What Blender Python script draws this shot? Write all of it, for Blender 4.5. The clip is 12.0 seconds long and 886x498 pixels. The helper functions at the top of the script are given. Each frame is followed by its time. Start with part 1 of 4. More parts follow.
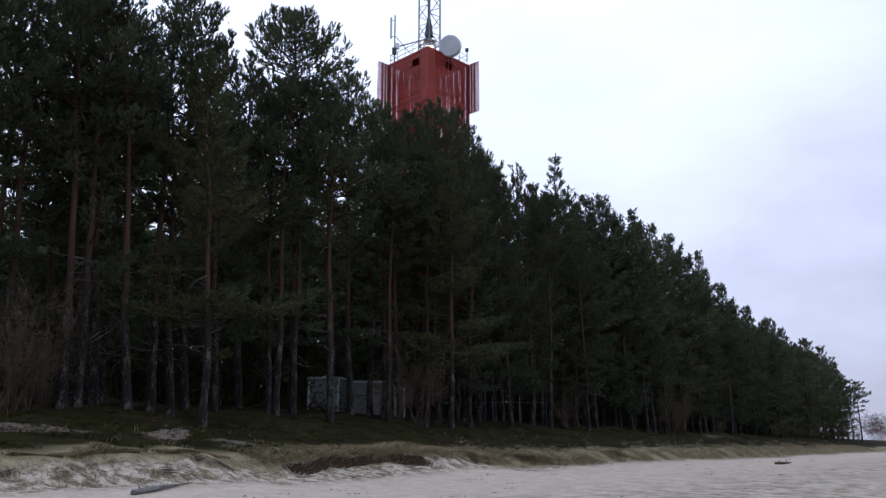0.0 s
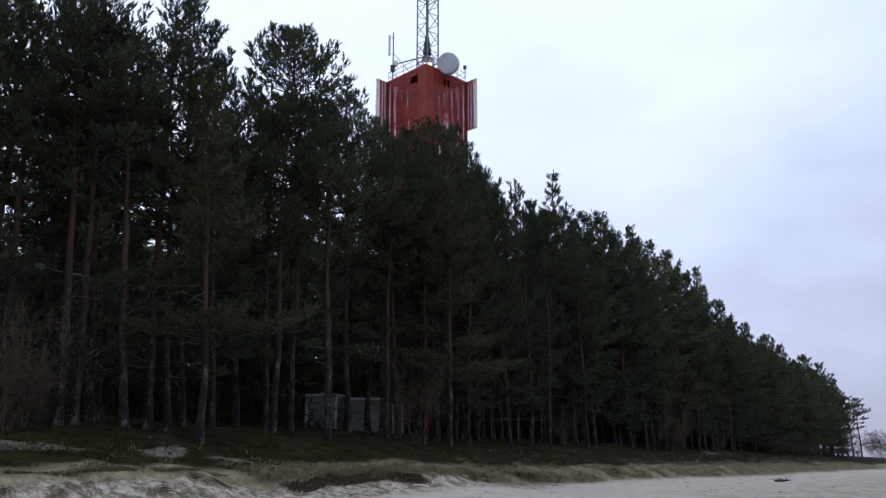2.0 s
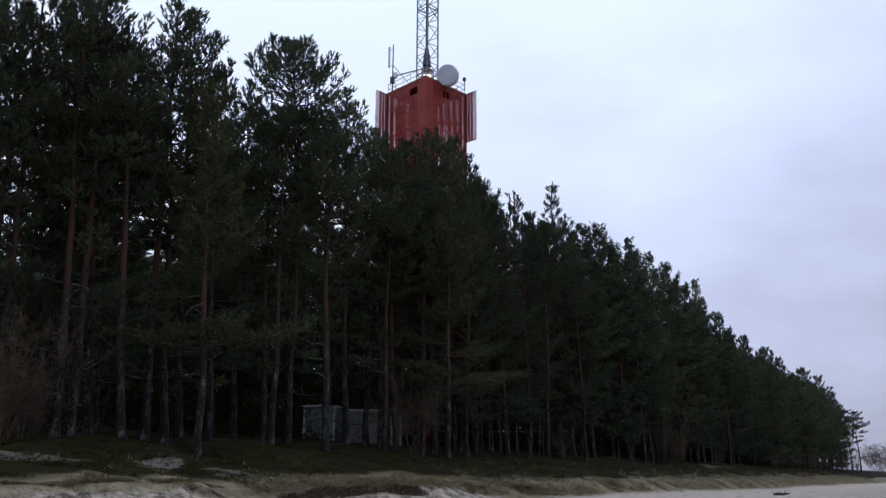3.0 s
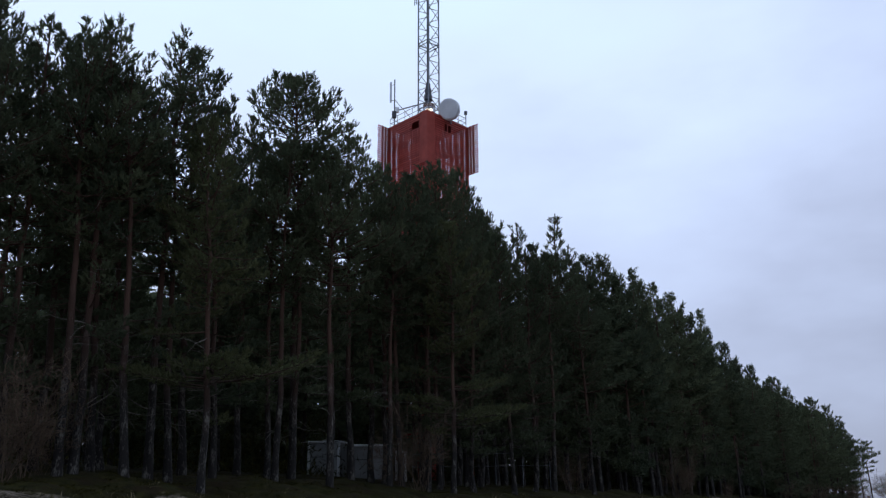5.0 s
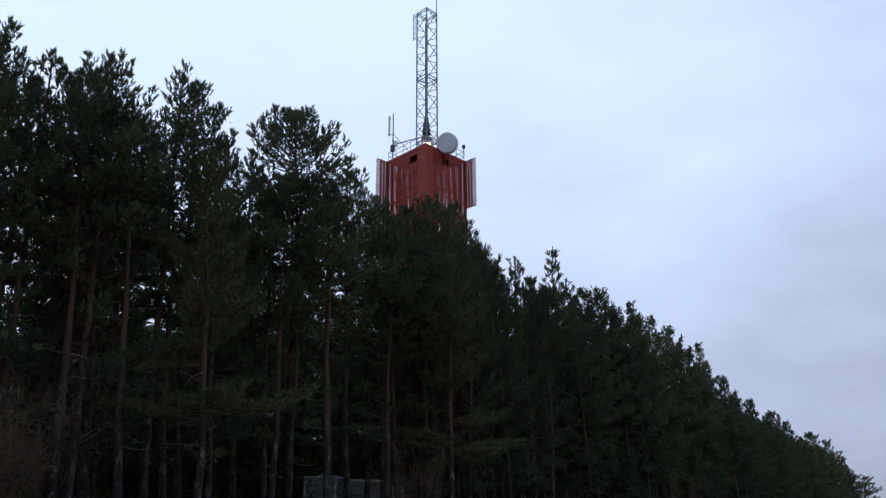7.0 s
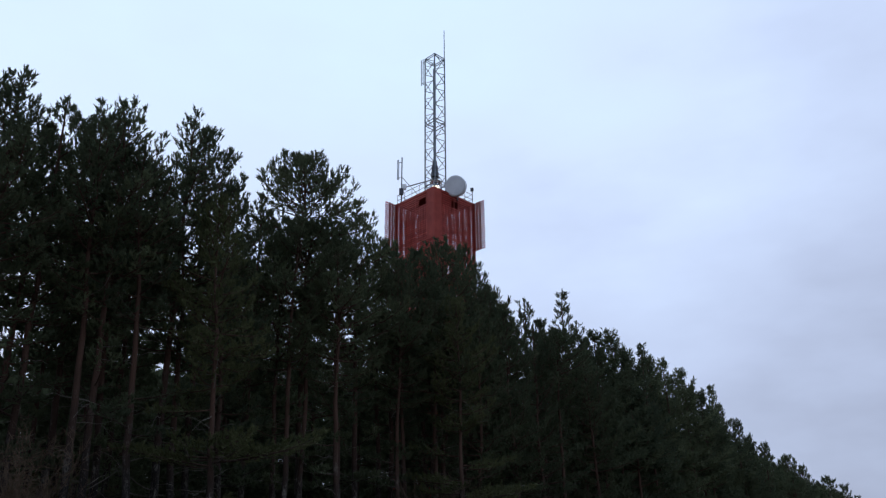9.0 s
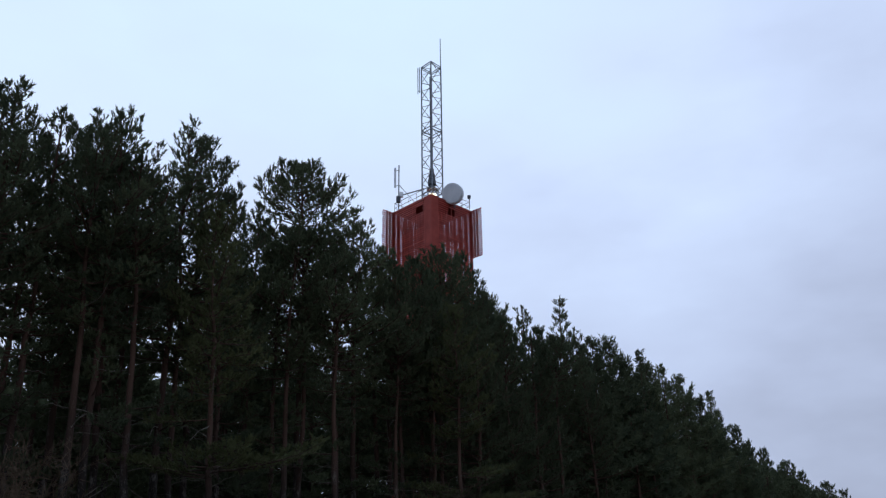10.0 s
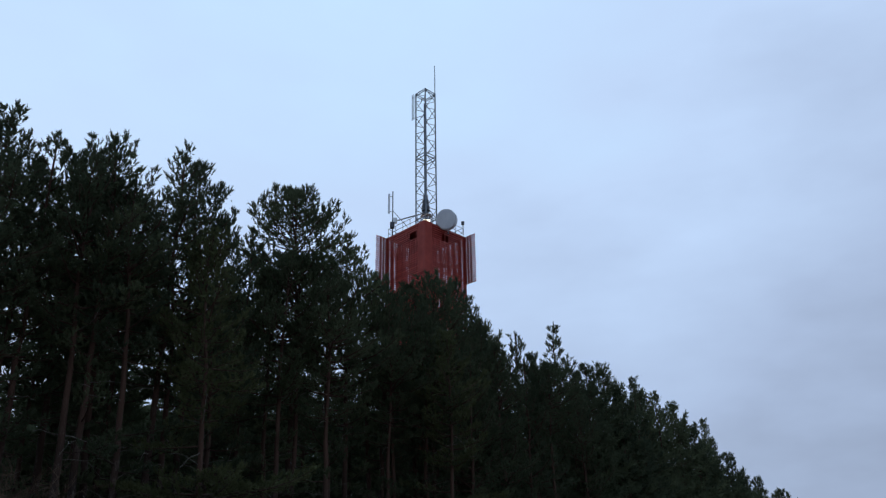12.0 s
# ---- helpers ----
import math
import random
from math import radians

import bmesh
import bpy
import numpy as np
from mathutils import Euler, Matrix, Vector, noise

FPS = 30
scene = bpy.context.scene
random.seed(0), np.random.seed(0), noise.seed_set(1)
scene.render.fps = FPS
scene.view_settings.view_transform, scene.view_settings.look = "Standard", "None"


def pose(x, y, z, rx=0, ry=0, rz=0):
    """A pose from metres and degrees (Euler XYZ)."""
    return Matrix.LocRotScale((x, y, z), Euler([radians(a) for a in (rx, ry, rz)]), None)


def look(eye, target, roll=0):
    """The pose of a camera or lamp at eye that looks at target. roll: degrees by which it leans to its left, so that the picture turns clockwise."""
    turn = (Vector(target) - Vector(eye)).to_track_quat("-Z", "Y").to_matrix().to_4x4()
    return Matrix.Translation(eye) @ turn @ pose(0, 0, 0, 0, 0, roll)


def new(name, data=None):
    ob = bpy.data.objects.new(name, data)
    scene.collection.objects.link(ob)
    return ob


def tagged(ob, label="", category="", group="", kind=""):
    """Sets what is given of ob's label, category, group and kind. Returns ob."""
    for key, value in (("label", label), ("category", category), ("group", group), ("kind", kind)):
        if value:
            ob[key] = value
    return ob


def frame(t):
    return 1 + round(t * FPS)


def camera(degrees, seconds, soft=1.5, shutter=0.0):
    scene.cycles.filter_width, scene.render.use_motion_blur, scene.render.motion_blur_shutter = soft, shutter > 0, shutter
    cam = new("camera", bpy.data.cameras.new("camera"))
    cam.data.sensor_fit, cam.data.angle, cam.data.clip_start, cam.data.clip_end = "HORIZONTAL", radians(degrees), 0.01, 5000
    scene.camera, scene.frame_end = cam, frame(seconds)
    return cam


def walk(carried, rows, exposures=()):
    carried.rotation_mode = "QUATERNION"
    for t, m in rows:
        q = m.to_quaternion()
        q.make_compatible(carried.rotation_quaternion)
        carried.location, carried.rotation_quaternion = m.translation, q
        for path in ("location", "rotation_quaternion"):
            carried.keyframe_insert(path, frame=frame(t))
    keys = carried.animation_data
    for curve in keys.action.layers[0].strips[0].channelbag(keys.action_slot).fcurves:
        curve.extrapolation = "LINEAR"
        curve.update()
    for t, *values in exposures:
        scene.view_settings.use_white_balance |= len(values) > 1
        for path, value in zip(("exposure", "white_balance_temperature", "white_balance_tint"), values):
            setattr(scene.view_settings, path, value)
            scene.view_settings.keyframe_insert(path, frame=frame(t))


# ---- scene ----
cam = camera(56.6, 12.0, soft=1.3)
EYE = 1.6
# seconds, yaw, pitch, roll of the hand-held camera, which stands on the sand and tilts up
ROWS = [
    (0.0, 0.000, 13.500, 0.000),
    (0.5, 0.044, 13.887, 0.093),
    (1.0, -0.013, 14.031, 0.028),
    (1.5, -0.139, 14.316, -0.037),
    (2.0, -0.130, 14.649, -0.053),
    (2.5, -0.153, 14.979, 0.044),
    (3.0, -0.213, 15.442, 0.152),
    (5.0, 0.016, 17.724, -0.465),
    (5.5, -0.293, 18.541, -0.455),
    (6.0, -0.302, 19.111, -0.411),
    (6.5, -0.210, 19.636, -0.473),
    (7.0, -0.152, 20.025, -0.447),
    (9.0, 0.492, 22.993, -0.552),
    (9.5, 0.362, 23.210, -0.835),
    (10.0, 0.289, 23.517, -0.982),
    (10.5, 0.104, 23.871, -1.135),
    (11.0, -0.075, 24.156, -1.216),
    (11.5, -0.198, 24.632, -1.172),
    (12.0, -0.235, 25.318, -0.974),
]
# seconds, stops, kelvin, tint of the phone camera as more sky comes into its picture
STOPS = [(0.0, 0.62, 6850, 19), (1.5, 0.56, 6800, 18), (3.0, 0.34, 6750, 17), (5.0, 0.22, 6550, 14), (7.0, 0.2, 6600, 13), (9.0, 0.15, 6600, 13), (10.5, 0.1, 6600, 13), (11.0, 0.1, 6650, 14), (12.0, -0.1, 6250, 8)]
walk(cam, [(t, pose(0, 0, EYE, 90 + pitch, 0, yaw) @ pose(0, 0, 0, 0, 0, roll)) for t, yaw, pitch, roll in ROWS], STOPS)


# ---- world and light ----
def build_world():
    w = bpy.data.worlds.new("overcast_dusk")
    scene.world = w
    w.use_nodes = True
    nt = w.node_tree
    nt.nodes.clear()
    N, L = nt.nodes.new, nt.links.new
    out, cover = N("ShaderNodeOutputWorld"), N("ShaderNodeMixShader")
    bg_sky, bg_cloud = N("ShaderNodeBackground"), N("ShaderNodeBackground")
    sky = N("ShaderNodeTexSky")
    sky.sky_type, sky.sun_disc = "NISHITA", False
    sky.sun_elevation, sky.sun_rotation = radians(20), radians(-34)
    L(sky.outputs[0], bg_sky.inputs[0])
    bg_sky.inputs[1].default_value = 0.08
    co, mp, n1 = N("ShaderNodeTexCoord"), N("ShaderNodeMapping"), N("ShaderNodeTexNoise")
    mp.inputs["Scale"].default_value = (1.0, 1.0, 2.2)
    n1.inputs["Scale"].default_value, n1.inputs["Detail"].default_value, n1.inputs["Roughness"].default_value = 2.3, 5, 0.5
    L(co.outputs["Generated"], mp.inputs[0])
    L(mp.outputs[0], n1.inputs["Vector"])
    sep = N("ShaderNodeSeparateXYZ")
    L(co.outputs["Generated"], sep.inputs[0])
    # an even cloud cover, brightest overhead and thicker low down along the shore
    glow = N("ShaderNodeVectorMath")
    glow.operation, glow.inputs[1].default_value = "DOT_PRODUCT", (-0.12, 0.05, 0.86)
    L(co.outputs["Generated"], glow.inputs[0])
    m2, m3 = N("ShaderNodeMath"), N("ShaderNodeMath")
    m2.operation = m3.operation = "MULTIPLY_ADD"
    L(glow.outputs["Value"], m2.inputs[0]); m2.inputs[1].default_value = 0.72; m2.inputs[2].default_value = 0.257
    L(n1.outputs["Fac"], m3.inputs[0]); m3.inputs[1].default_value = 0.46; L(m2.outputs[0], m3.inputs[2])
    ramp = N("ShaderNodeValToRGB")
    e = ramp.color_ramp.elements
    e[0].position, e[0].color = 0.0, (0.10, 0.11, 0.14, 1)
    e[1].position, e[1].color = 1.0, (0.58, 0.77, 1.0, 1)
    for pos, col in ((0.30, (0.180, 0.207, 0.258, 1)), (0.52, (0.268, 0.312, 0.420, 1)), (0.66, (0.412, 0.498, 0.68, 1)), (0.82, (0.54, 0.67, 0.90, 1))):
        ramp.color_ramp.elements.new(pos).color = col
    L(m3.outputs[0], ramp.inputs[0])
    L(ramp.outputs[0], bg_cloud.inputs[0])
    bg_cloud.inputs[1].default_value = 1.14
    cover.inputs[0].default_value = 0.96  # cloud cover
    L(bg_sky.outputs[0], cover.inputs[1]); L(bg_cloud.outputs[0], cover.inputs[2]); L(cover.outputs[0], out.inputs[0])
    sun = new("sun", bpy.data.lights.new("sun", "SUN"))
    sun.data.energy, sun.data.angle, sun.data.color = 0.5, radians(30), (1.0, 0.93, 0.86)
    sun.matrix_world = look((-60, 90, 45), (0, 0, 0))
    return w


build_world()


# ---- materials ----
def material(name, low, high, scale=6.0, rough=0.85, bump=0.3, bump_scale=40.0, metal=0.0, stretch=(1, 1, 1), island=0.0, random_ob=0.0, fine=0.5, spec=0.3, patchy=0.0):
    """Two-scale noise between two base colours, with fine relief."""
    m = bpy.data.materials.new(name)
    m.use_nodes = True
    nt = m.node_tree
    N, L = nt.nodes.new, nt.links.new
    b = nt.nodes["Principled BSDF"]
    b.inputs["Roughness"].default_value, b.inputs["Metallic"].default_value = rough, metal
    b.inputs["Specular IOR Level"].default_value = spec
    co, mp = N("ShaderNodeTexCoord"), N("ShaderNodeMapping")
    mp.inputs["Scale"].default_value = stretch
    L(co.outputs["Object"], mp.inputs[0])
    big, small = N("ShaderNodeTexNoise"), N("ShaderNodeTexNoise")
    big.inputs["Scale"].default_value, big.inputs["Detail"].default_value = scale, 4
    small.inputs["Scale"].default_value, small.inputs["Detail"].default_value = bump_scale, 3
    for n in (big, small):
        L(mp.outputs[0], n.inputs["Vector"])
    mix = N("ShaderNodeMath")
    mix.operation = "MULTIPLY_ADD"
    L(small.outputs["Fac"], mix.inputs[0]); mix.inputs[1].default_value = fine; L(big.outputs["Fac"], mix.inputs[2])
    last = mix
    for amount, node, socket in ((island, "ShaderNodeNewGeometry", "Random Per Island"), (random_ob, "ShaderNodeObjectInfo", "Random")):
        if amount:
            src, more = N(node), N("ShaderNodeMath")
            more.operation = "MULTIPLY_ADD"
            L(src.outputs[socket], more.inputs[0]); more.inputs[1].default_value = amount; L(last.outputs[0], more.inputs[2])
            last = more
    top = 0.75 + fine * 0.6 + island * 0.8 + random_ob * 0.8
    rng = N("ShaderNodeMapRange")
    rng.inputs["From Min"].default_value, rng.inputs["From Max"].default_value = 0.3 + fine * 0.35 + 0.2 * (island + random_ob) + patchy, top
    L(last.outputs[0], rng.inputs["Value"])
    ramp = N("ShaderNodeMix")
    ramp.data_type = "RGBA"
    ramp.inputs["A"].default_value, ramp.inputs["B"].default_value = (*low, 1), (*high, 1)
    L(rng.outputs[0], ramp.inputs["Factor"])
    L(ramp.outputs["Result"], b.inputs["Base Color"])
    if bump:
        bp = N("ShaderNodeBump")
        bp.inputs["Strength"].default_value, bp.inputs["Distance"].default_value = bump, 0.02
        L(small.outputs["Fac"], bp.inputs["Height"]); L(bp.outputs[0], b.inputs["Normal"])
    return m


NEEDLE = material("pine_needles", (0.051, 0.065, 0.042), (0.110, 0.127, 0.070), 0.5, 0.95, 0, 3.0, island=0.10, random_ob=0.6, spec=0.05)

def let_light_through(m, share):
    """Thin needles pass part of the light on to their shaded side."""
    nt = m.node_tree
    b, out = nt.nodes["Principled BSDF"], nt.nodes["Material Output"]
    thin, mix = nt.nodes.new("ShaderNodeBsdfTranslucent"), nt.nodes.new("ShaderNodeMixShader")
    nt.links.new(b.inputs["Base Color"].links[0].from_socket, thin.inputs["Color"])
    mix.inputs[0].default_value = share
    nt.links.new(b.outputs[0], mix.inputs[1]); nt.links.new(thin.outputs[0], mix.inputs[2])
    nt.links.new(mix.outputs[0], out.inputs["Surface"])


let_light_through(NEEDLE, 0.45)
# brighter, yellower needle copy: light caught at the forest edge put into its colour
NEEDLE_OLIVE_LIT = material("lit_olive_pine_needles", (0.072, 0.082, 0.040), (0.135, 0.145, 0.070), 0.5, 0.95, 0, 3.0, island=0.10, random_ob=0.4, spec=0.05)
let_light_through(NEEDLE_OLIVE_LIT, 0.45)
NEEDLE_BROWN = material("dry_twigs", (0.048, 0.033, 0.022), (0.125, 0.082, 0.052), 2.0, 0.9, 0, 8.0, island=0.5)
GRASS_DRY = material("dry_marram_grass", (0.16, 0.126, 0.068), (0.40, 0.325, 0.20), 0.6, 0.8, 0, 3.0, island=0.6)
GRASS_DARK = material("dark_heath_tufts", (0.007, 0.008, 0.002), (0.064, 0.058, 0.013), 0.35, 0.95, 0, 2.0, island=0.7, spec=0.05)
RED = material("red_daymark_paint", (0.28, 0.023, 0.016), (0.54, 0.078, 0.055), 1.2, 0.55, 0.15, 18.0, random_ob=0.6)
RUST = material("rust_brown_board", (0.21, 0.025, 0.016), (0.34, 0.048, 0.031), 1.0, 0.7, 0.2, 12.0)
RED_DARK = material("weathered_red_steel", (0.17, 0.020, 0.013), (0.30, 0.040, 0.026), 0.8, 0.6, 0.15, 14.0)
STEEL = material("galvanised_steel", (0.09, 0.10, 0.115), (0.20, 0.215, 0.24), 3.0, 0.5, 0.1, 25.0, metal=0.6)
DARK_STEEL = material("dark_grey_steel", (0.035, 0.038, 0.045), (0.09, 0.095, 0.11), 3.0, 0.55, 0.1, 25.0, metal=0.3)
DISH = material("pale_grey_radome", (0.52, 0.54, 0.57), (0.66, 0.68, 0.71), 1.2, 0.5, 0.05, 9.0)
WHITE = material("white_antenna_plastic", (0.55, 0.57, 0.6), (0.75, 0.77, 0.8), 3.0, 0.4, 0.05, 20.0)
HUT = material("grey_painted_sheet", (0.16, 0.165, 0.17), (0.28, 0.285, 0.29), 0.9, 0.6, 0.1, 10.0)
HUT_TRIM = material("white_painted_trim", (0.42, 0.43, 0.44), (0.62, 0.63, 0.64), 1.5, 0.5, 0.1, 20.0)
WOOD = material("grey_driftwood", (0.045, 0.042, 0.04), (0.27, 0.25, 0.23), 4.0, 0.9, 0.6, 30.0, stretch=(0.6, 5, 5))
DEADWOOD = material("bare_dead_wood", (0.055, 0.048, 0.042), (0.20, 0.18, 0.155), 3.0, 0.9, 0.3, 20.0)
SOIL = material("dark_turf_soil", (0.035, 0.022, 0.014), (0.10, 0.065, 0.04), 2.5, 0.95, 0.6, 20.0)


def bark_material():
    """Scots pine bark: grey, lichened plates low down, orange flakes higher up the stem."""
    m = material("pine_bark", (0.011, 0.009, 0.008), (0.145, 0.136, 0.117), 1.7, 0.95, 1.0, 8.0, stretch=(2.5, 2.5, 0.9), fine=0.8, patchy=0.34)
    nt = m.node_tree
    N, L = nt.nodes.new, nt.links.new
    b = nt.nodes["Principled BSDF"]
    old = b.inputs["Base Color"].links[0].from_socket
    co, sep, rng, mix, nz, ad = N("ShaderNodeTexCoord"), N("ShaderNodeSeparateXYZ"), N("ShaderNodeMapRange"), N("ShaderNodeMix"), N("ShaderNodeTexNoise"), N("ShaderNodeMath")
    nz.inputs["Scale"].default_value = 0.7
    L(co.outputs["Object"], sep.inputs[0]); L(co.outputs["Object"], nz.inputs["Vector"])
    ad.operation = "MULTIPLY_ADD"
    L(nz.outputs["Fac"], ad.inputs[0]); ad.inputs[1].default_value = 6.0; L(sep.outputs["Z"], ad.inputs[2])
    rng.inputs["From Min"].default_value, rng.inputs["From Max"].default_value = 6.0, 11.0
    L(ad.outputs[0], rng.inputs["Value"])
    mix.data_type = "RGBA"
    mix.inputs["B"].default_value = (0.058, 0.030, 0.020, 1)
    L(old, mix.inputs["A"]); L(rng.outputs[0], mix.inputs["Factor"]); L(mix.outputs["Result"], b.inputs["Base Color"])
    return m


BARK = bark_material()


def glow_material(name, colour, power):
    m = bpy.data.materials.new(name)
    m.use_nodes = True
    b = m.node_tree.nodes["Principled BSDF"]
    b.inputs["Base Color"].default_value = (*colour, 1)
    b.inputs["Emission Color"].default_value, b.inputs["Emission Strength"].default_value = (*colour, 1), power
    return m


def glass_material():
    m = bpy.data.materials.new("lantern_glass")
    m.use_nodes = True
    b = m.node_tree.nodes["Principled BSDF"]
    b.inputs["Base Color"].default_value = (0.9, 0.95, 1.0, 1)
    b.inputs["Transmission Weight"].default_value, b.inputs["Roughness"].default_value = 1.0, 0.05
    return m


GLOW = glow_material("beacon_lamp", (1.0, 0.86, 0.62), 1.6)
GLASS = glass_material()

# ---- plan: along the dune (a) and from the beach into the forest (s) ----
ALONG, INLAND = Vector((0.5497, 0.8354, 0)), Vector((-0.8354, 0.5497, 0))


def plan(a, s):
    return ALONG.x * a + INLAND.x * s, ALONG.y * a + INLAND.y * s


def unplan(x, y):
    return ALONG.x * x + ALONG.y * y, INLAND.x * x + INLAND.y * y


PROFILE_S = (-3000, -60, -30, 0, 15.4, 16.7, 18.0, 21.5, 28, 36, 46, 80, 3000)
PROFILE_Z = (-9, -2.2, -0.9, 0, 0.62, 0.78, 1.36, 1.85, 3.05, 3.7, 4.4, 4.7, 6)


def wave(a, s, size, seed):
    return noise.noise((a / size, s / size, seed))


def scarp_shift(a):
    return 0.9 * wave(a, 0, 7.0, 3.1) + 0.45 * wave(a, 0, 2.1, 8.7)


def eroded(a):
    """1 where the sea has cut the turf edge steep, 0 where the sand lies against it."""
    cut = 0.0
    for lo, hi in ((17.4, 25.8), (27.4, 31.8), (32.4, 35.4), (40.4, 44.8)):
        cut = max(cut, min(1.0, max(0.0, (a - lo) / 1.2)) * min(1.0, max(0.0, (hi - a) / 1.2)))
    return cut * min(1.0, max(0.0, 1.0 + 0.9 * wave(a, 0, 2.4, 17.0)))


def ground_z(a, s):
    near = min(1.0, max(0.0, (s - 12) / 3)) * min(1.0, max(0.0, (30 - s) / 6))
    q = s + near * scarp_shift(a)
    cut = eroded(a)
    if cut and 16.4 < q < 18.3:
        # the lip hangs near the top of the bank, over a nearly upright face
        t = (q - 16.7) / 1.3 + 0.14 * wave(a, 0, 1.1, 30.0) + 0.2 * wave(a, 0, 2.2, 31.0)
        steep = min(1.0, max(0.0, (t - 0.50) / (1.0 - 0.85 * cut) + 0.5 * (1 - cut)))
        flat = min(1.0, max(0.0, (q - 16.7) / 1.3))
        rise = 0.5 * min(1.0, 2 * flat) * 0.5 + 0.5 * steep + 0.25 * max(0.0, 2 * flat - 1)
        q = q * (1 - cut) + (16.7 + 1.3 * rise) * cut
    z = float(np.interp(q, PROFILE_S, PROFILE_Z))
    if -20 < s < 120 and -60 < a < 320:
        rough = min(1.0, max(0.0, (s - 17) / 3))
        z += (0.05 + 0.20 * rough) * wave(a, s, 3.4, 1.5) + ((0.16 - 0.13 * cut) * max(0.0, 1 - abs(s - 17.4) / 1.3) * wave(a, s, 0.55, 40.0) if a < 30 else 0) + (0.03 + 0.09 * rough) * wave(a, s, 0.9, 4.5) + 0.16 * rough * wave(a, s, 1.9, 14.5) + 0.10 * wave(a, s, 9.0, 6.5)
    return z


def floor_at(x, y):
    return ground_z(*unplan(x, y))


def steps(*spans):
    out = []
    for lo, hi, d in spans:
        out += list(np.arange(lo, hi, d))
    return out


def ground_material():
    """Pale sand, eroded turf edge, dark heath and forest litter, by the distance from the beach, with ragged borders."""
    m = bpy.data.materials.new("dune_ground")
    m.use_nodes = True
    nt = m.node_tree
    N, L = nt.nodes.new, nt.links.new
    b = nt.nodes["Principled BSDF"]
    b.inputs["Roughness"].default_value, b.inputs["Specular IOR Level"].default_value = 0.95, 0.06
    geo, dot = N("ShaderNodeNewGeometry"), N("ShaderNodeVectorMath")
    dot.operation, dot.inputs[1].default_value = "DOT_PRODUCT", INLAND
    L(geo.outputs["Position"], dot.inputs[0])

    def tex(scale, detail=5, rough=0.6):
        n = N("ShaderNodeTexNoise")
        n.inputs["Scale"].default_value, n.inputs["Detail"].default_value, n.inputs["Roughness"].default_value = scale, detail, rough
        L(geo.outputs["Position"], n.inputs["Vector"])
        return n.outputs["Fac"]

    def fma(a, k, c):
        n = N("ShaderNodeMath")
        n.operation = "MULTIPLY_ADD"
        L(a, n.inputs[0]); n.inputs[1].default_value = k
        if isinstance(c, float):
            n.inputs[2].default_value = c
        else:
            L(c, n.inputs[2])
        return n.outputs[0]

    def span(v, lo, hi):
        n = N("ShaderNodeMapRange")
        n.inputs["From Min"].default_value, n.inputs["From Max"].default_value = lo, hi
        L(v, n.inputs["Value"])
        return n.outputs[0]

    def blend(fac, a, c):
        n = N("ShaderNodeMix")
        n.data_type = "RGBA"
        L(fac, n.inputs["Factor"])
        for k, v in (("A", a), ("B", c)):
            if isinstance(v, tuple):
                n.inputs[k].default_value = (*v, 1)
            else:
                L(v, n.inputs[k])
        return n.outputs["Result"]

    fine, mid, wide = tex(14), tex(2.2), tex(0.35)
    sand = blend(span(fma(fine, 0.7, mid), 0.6, 1.15), (0.375, 0.300, 0.240), (0.555, 0.457, 0.374))
    sand = blend(span(tex(5.0, 6, 0.7), 0.60, 0.72), sand, (0.18, 0.145, 0.105))
    # weed and coarse wrack scattered on the lower beach
    wrack = N("ShaderNodeMath")
    wrack.operation = "MULTIPLY"
    L(span(dot.outputs["Value"], 12.8, 7.0), wrack.inputs[0]); L(span(fma(tex(9.0, 4, 0.7), 0.5, tex(1.3, 6, 0.75)), 0.68, 0.86), wrack.inputs[1])
    sand = blend(wrack.outputs[0], sand, (0.20, 0.165, 0.12))
    # half-buried tussocks on the soft dune face
    face = N("ShaderNodeMath")
    face.operation = "MULTIPLY"
    foot = fma(mid, 1.4, dot.outputs["Value"])
    L(span(foot, 16.4, 17.2), face.inputs[0]); L(span(tex(2.4, 6, 0.75), 0.43, 0.56), face.inputs[1])
    sand = blend(face.outputs[0], sand, blend(span(fine, 0.35, 0.65), (0.06, 0.048, 0.032), (0.20, 0.165, 0.11)))
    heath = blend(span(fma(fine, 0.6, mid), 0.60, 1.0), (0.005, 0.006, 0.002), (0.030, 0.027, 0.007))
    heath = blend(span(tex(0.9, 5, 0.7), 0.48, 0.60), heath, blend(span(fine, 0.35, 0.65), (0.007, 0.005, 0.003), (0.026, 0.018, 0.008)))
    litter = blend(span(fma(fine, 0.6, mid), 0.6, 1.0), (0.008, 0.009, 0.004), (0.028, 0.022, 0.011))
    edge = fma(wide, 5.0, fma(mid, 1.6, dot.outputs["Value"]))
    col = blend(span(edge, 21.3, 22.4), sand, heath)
    along_dune = N("ShaderNodeVectorMath")
    along_dune.operation, along_dune.inputs[1].default_value = "DOT_PRODUCT", ALONG
    L(geo.outputs["Position"], along_dune.inputs[0])

    # matted straw turf along the bank's top
    turf, turf_at = N("ShaderNodeMath"), fma(span(along_dune.outputs["Value"], 26.0, 36.0), 1.1, fma(mid, 1.6, fma(fine, 0.5, dot.outputs["Value"])))
    turf.operation = "MULTIPLY"
    L(span(turf_at, 18.5, 18.9), turf.inputs[0]); L(span(turf_at, 20.9, 19.9), turf.inputs[1])
    col = blend(turf.outputs[0], col, blend(span(fma(fine, 0.6, mid), 0.6, 1.0), (0.095, 0.074, 0.040), (0.28, 0.228, 0.140)))
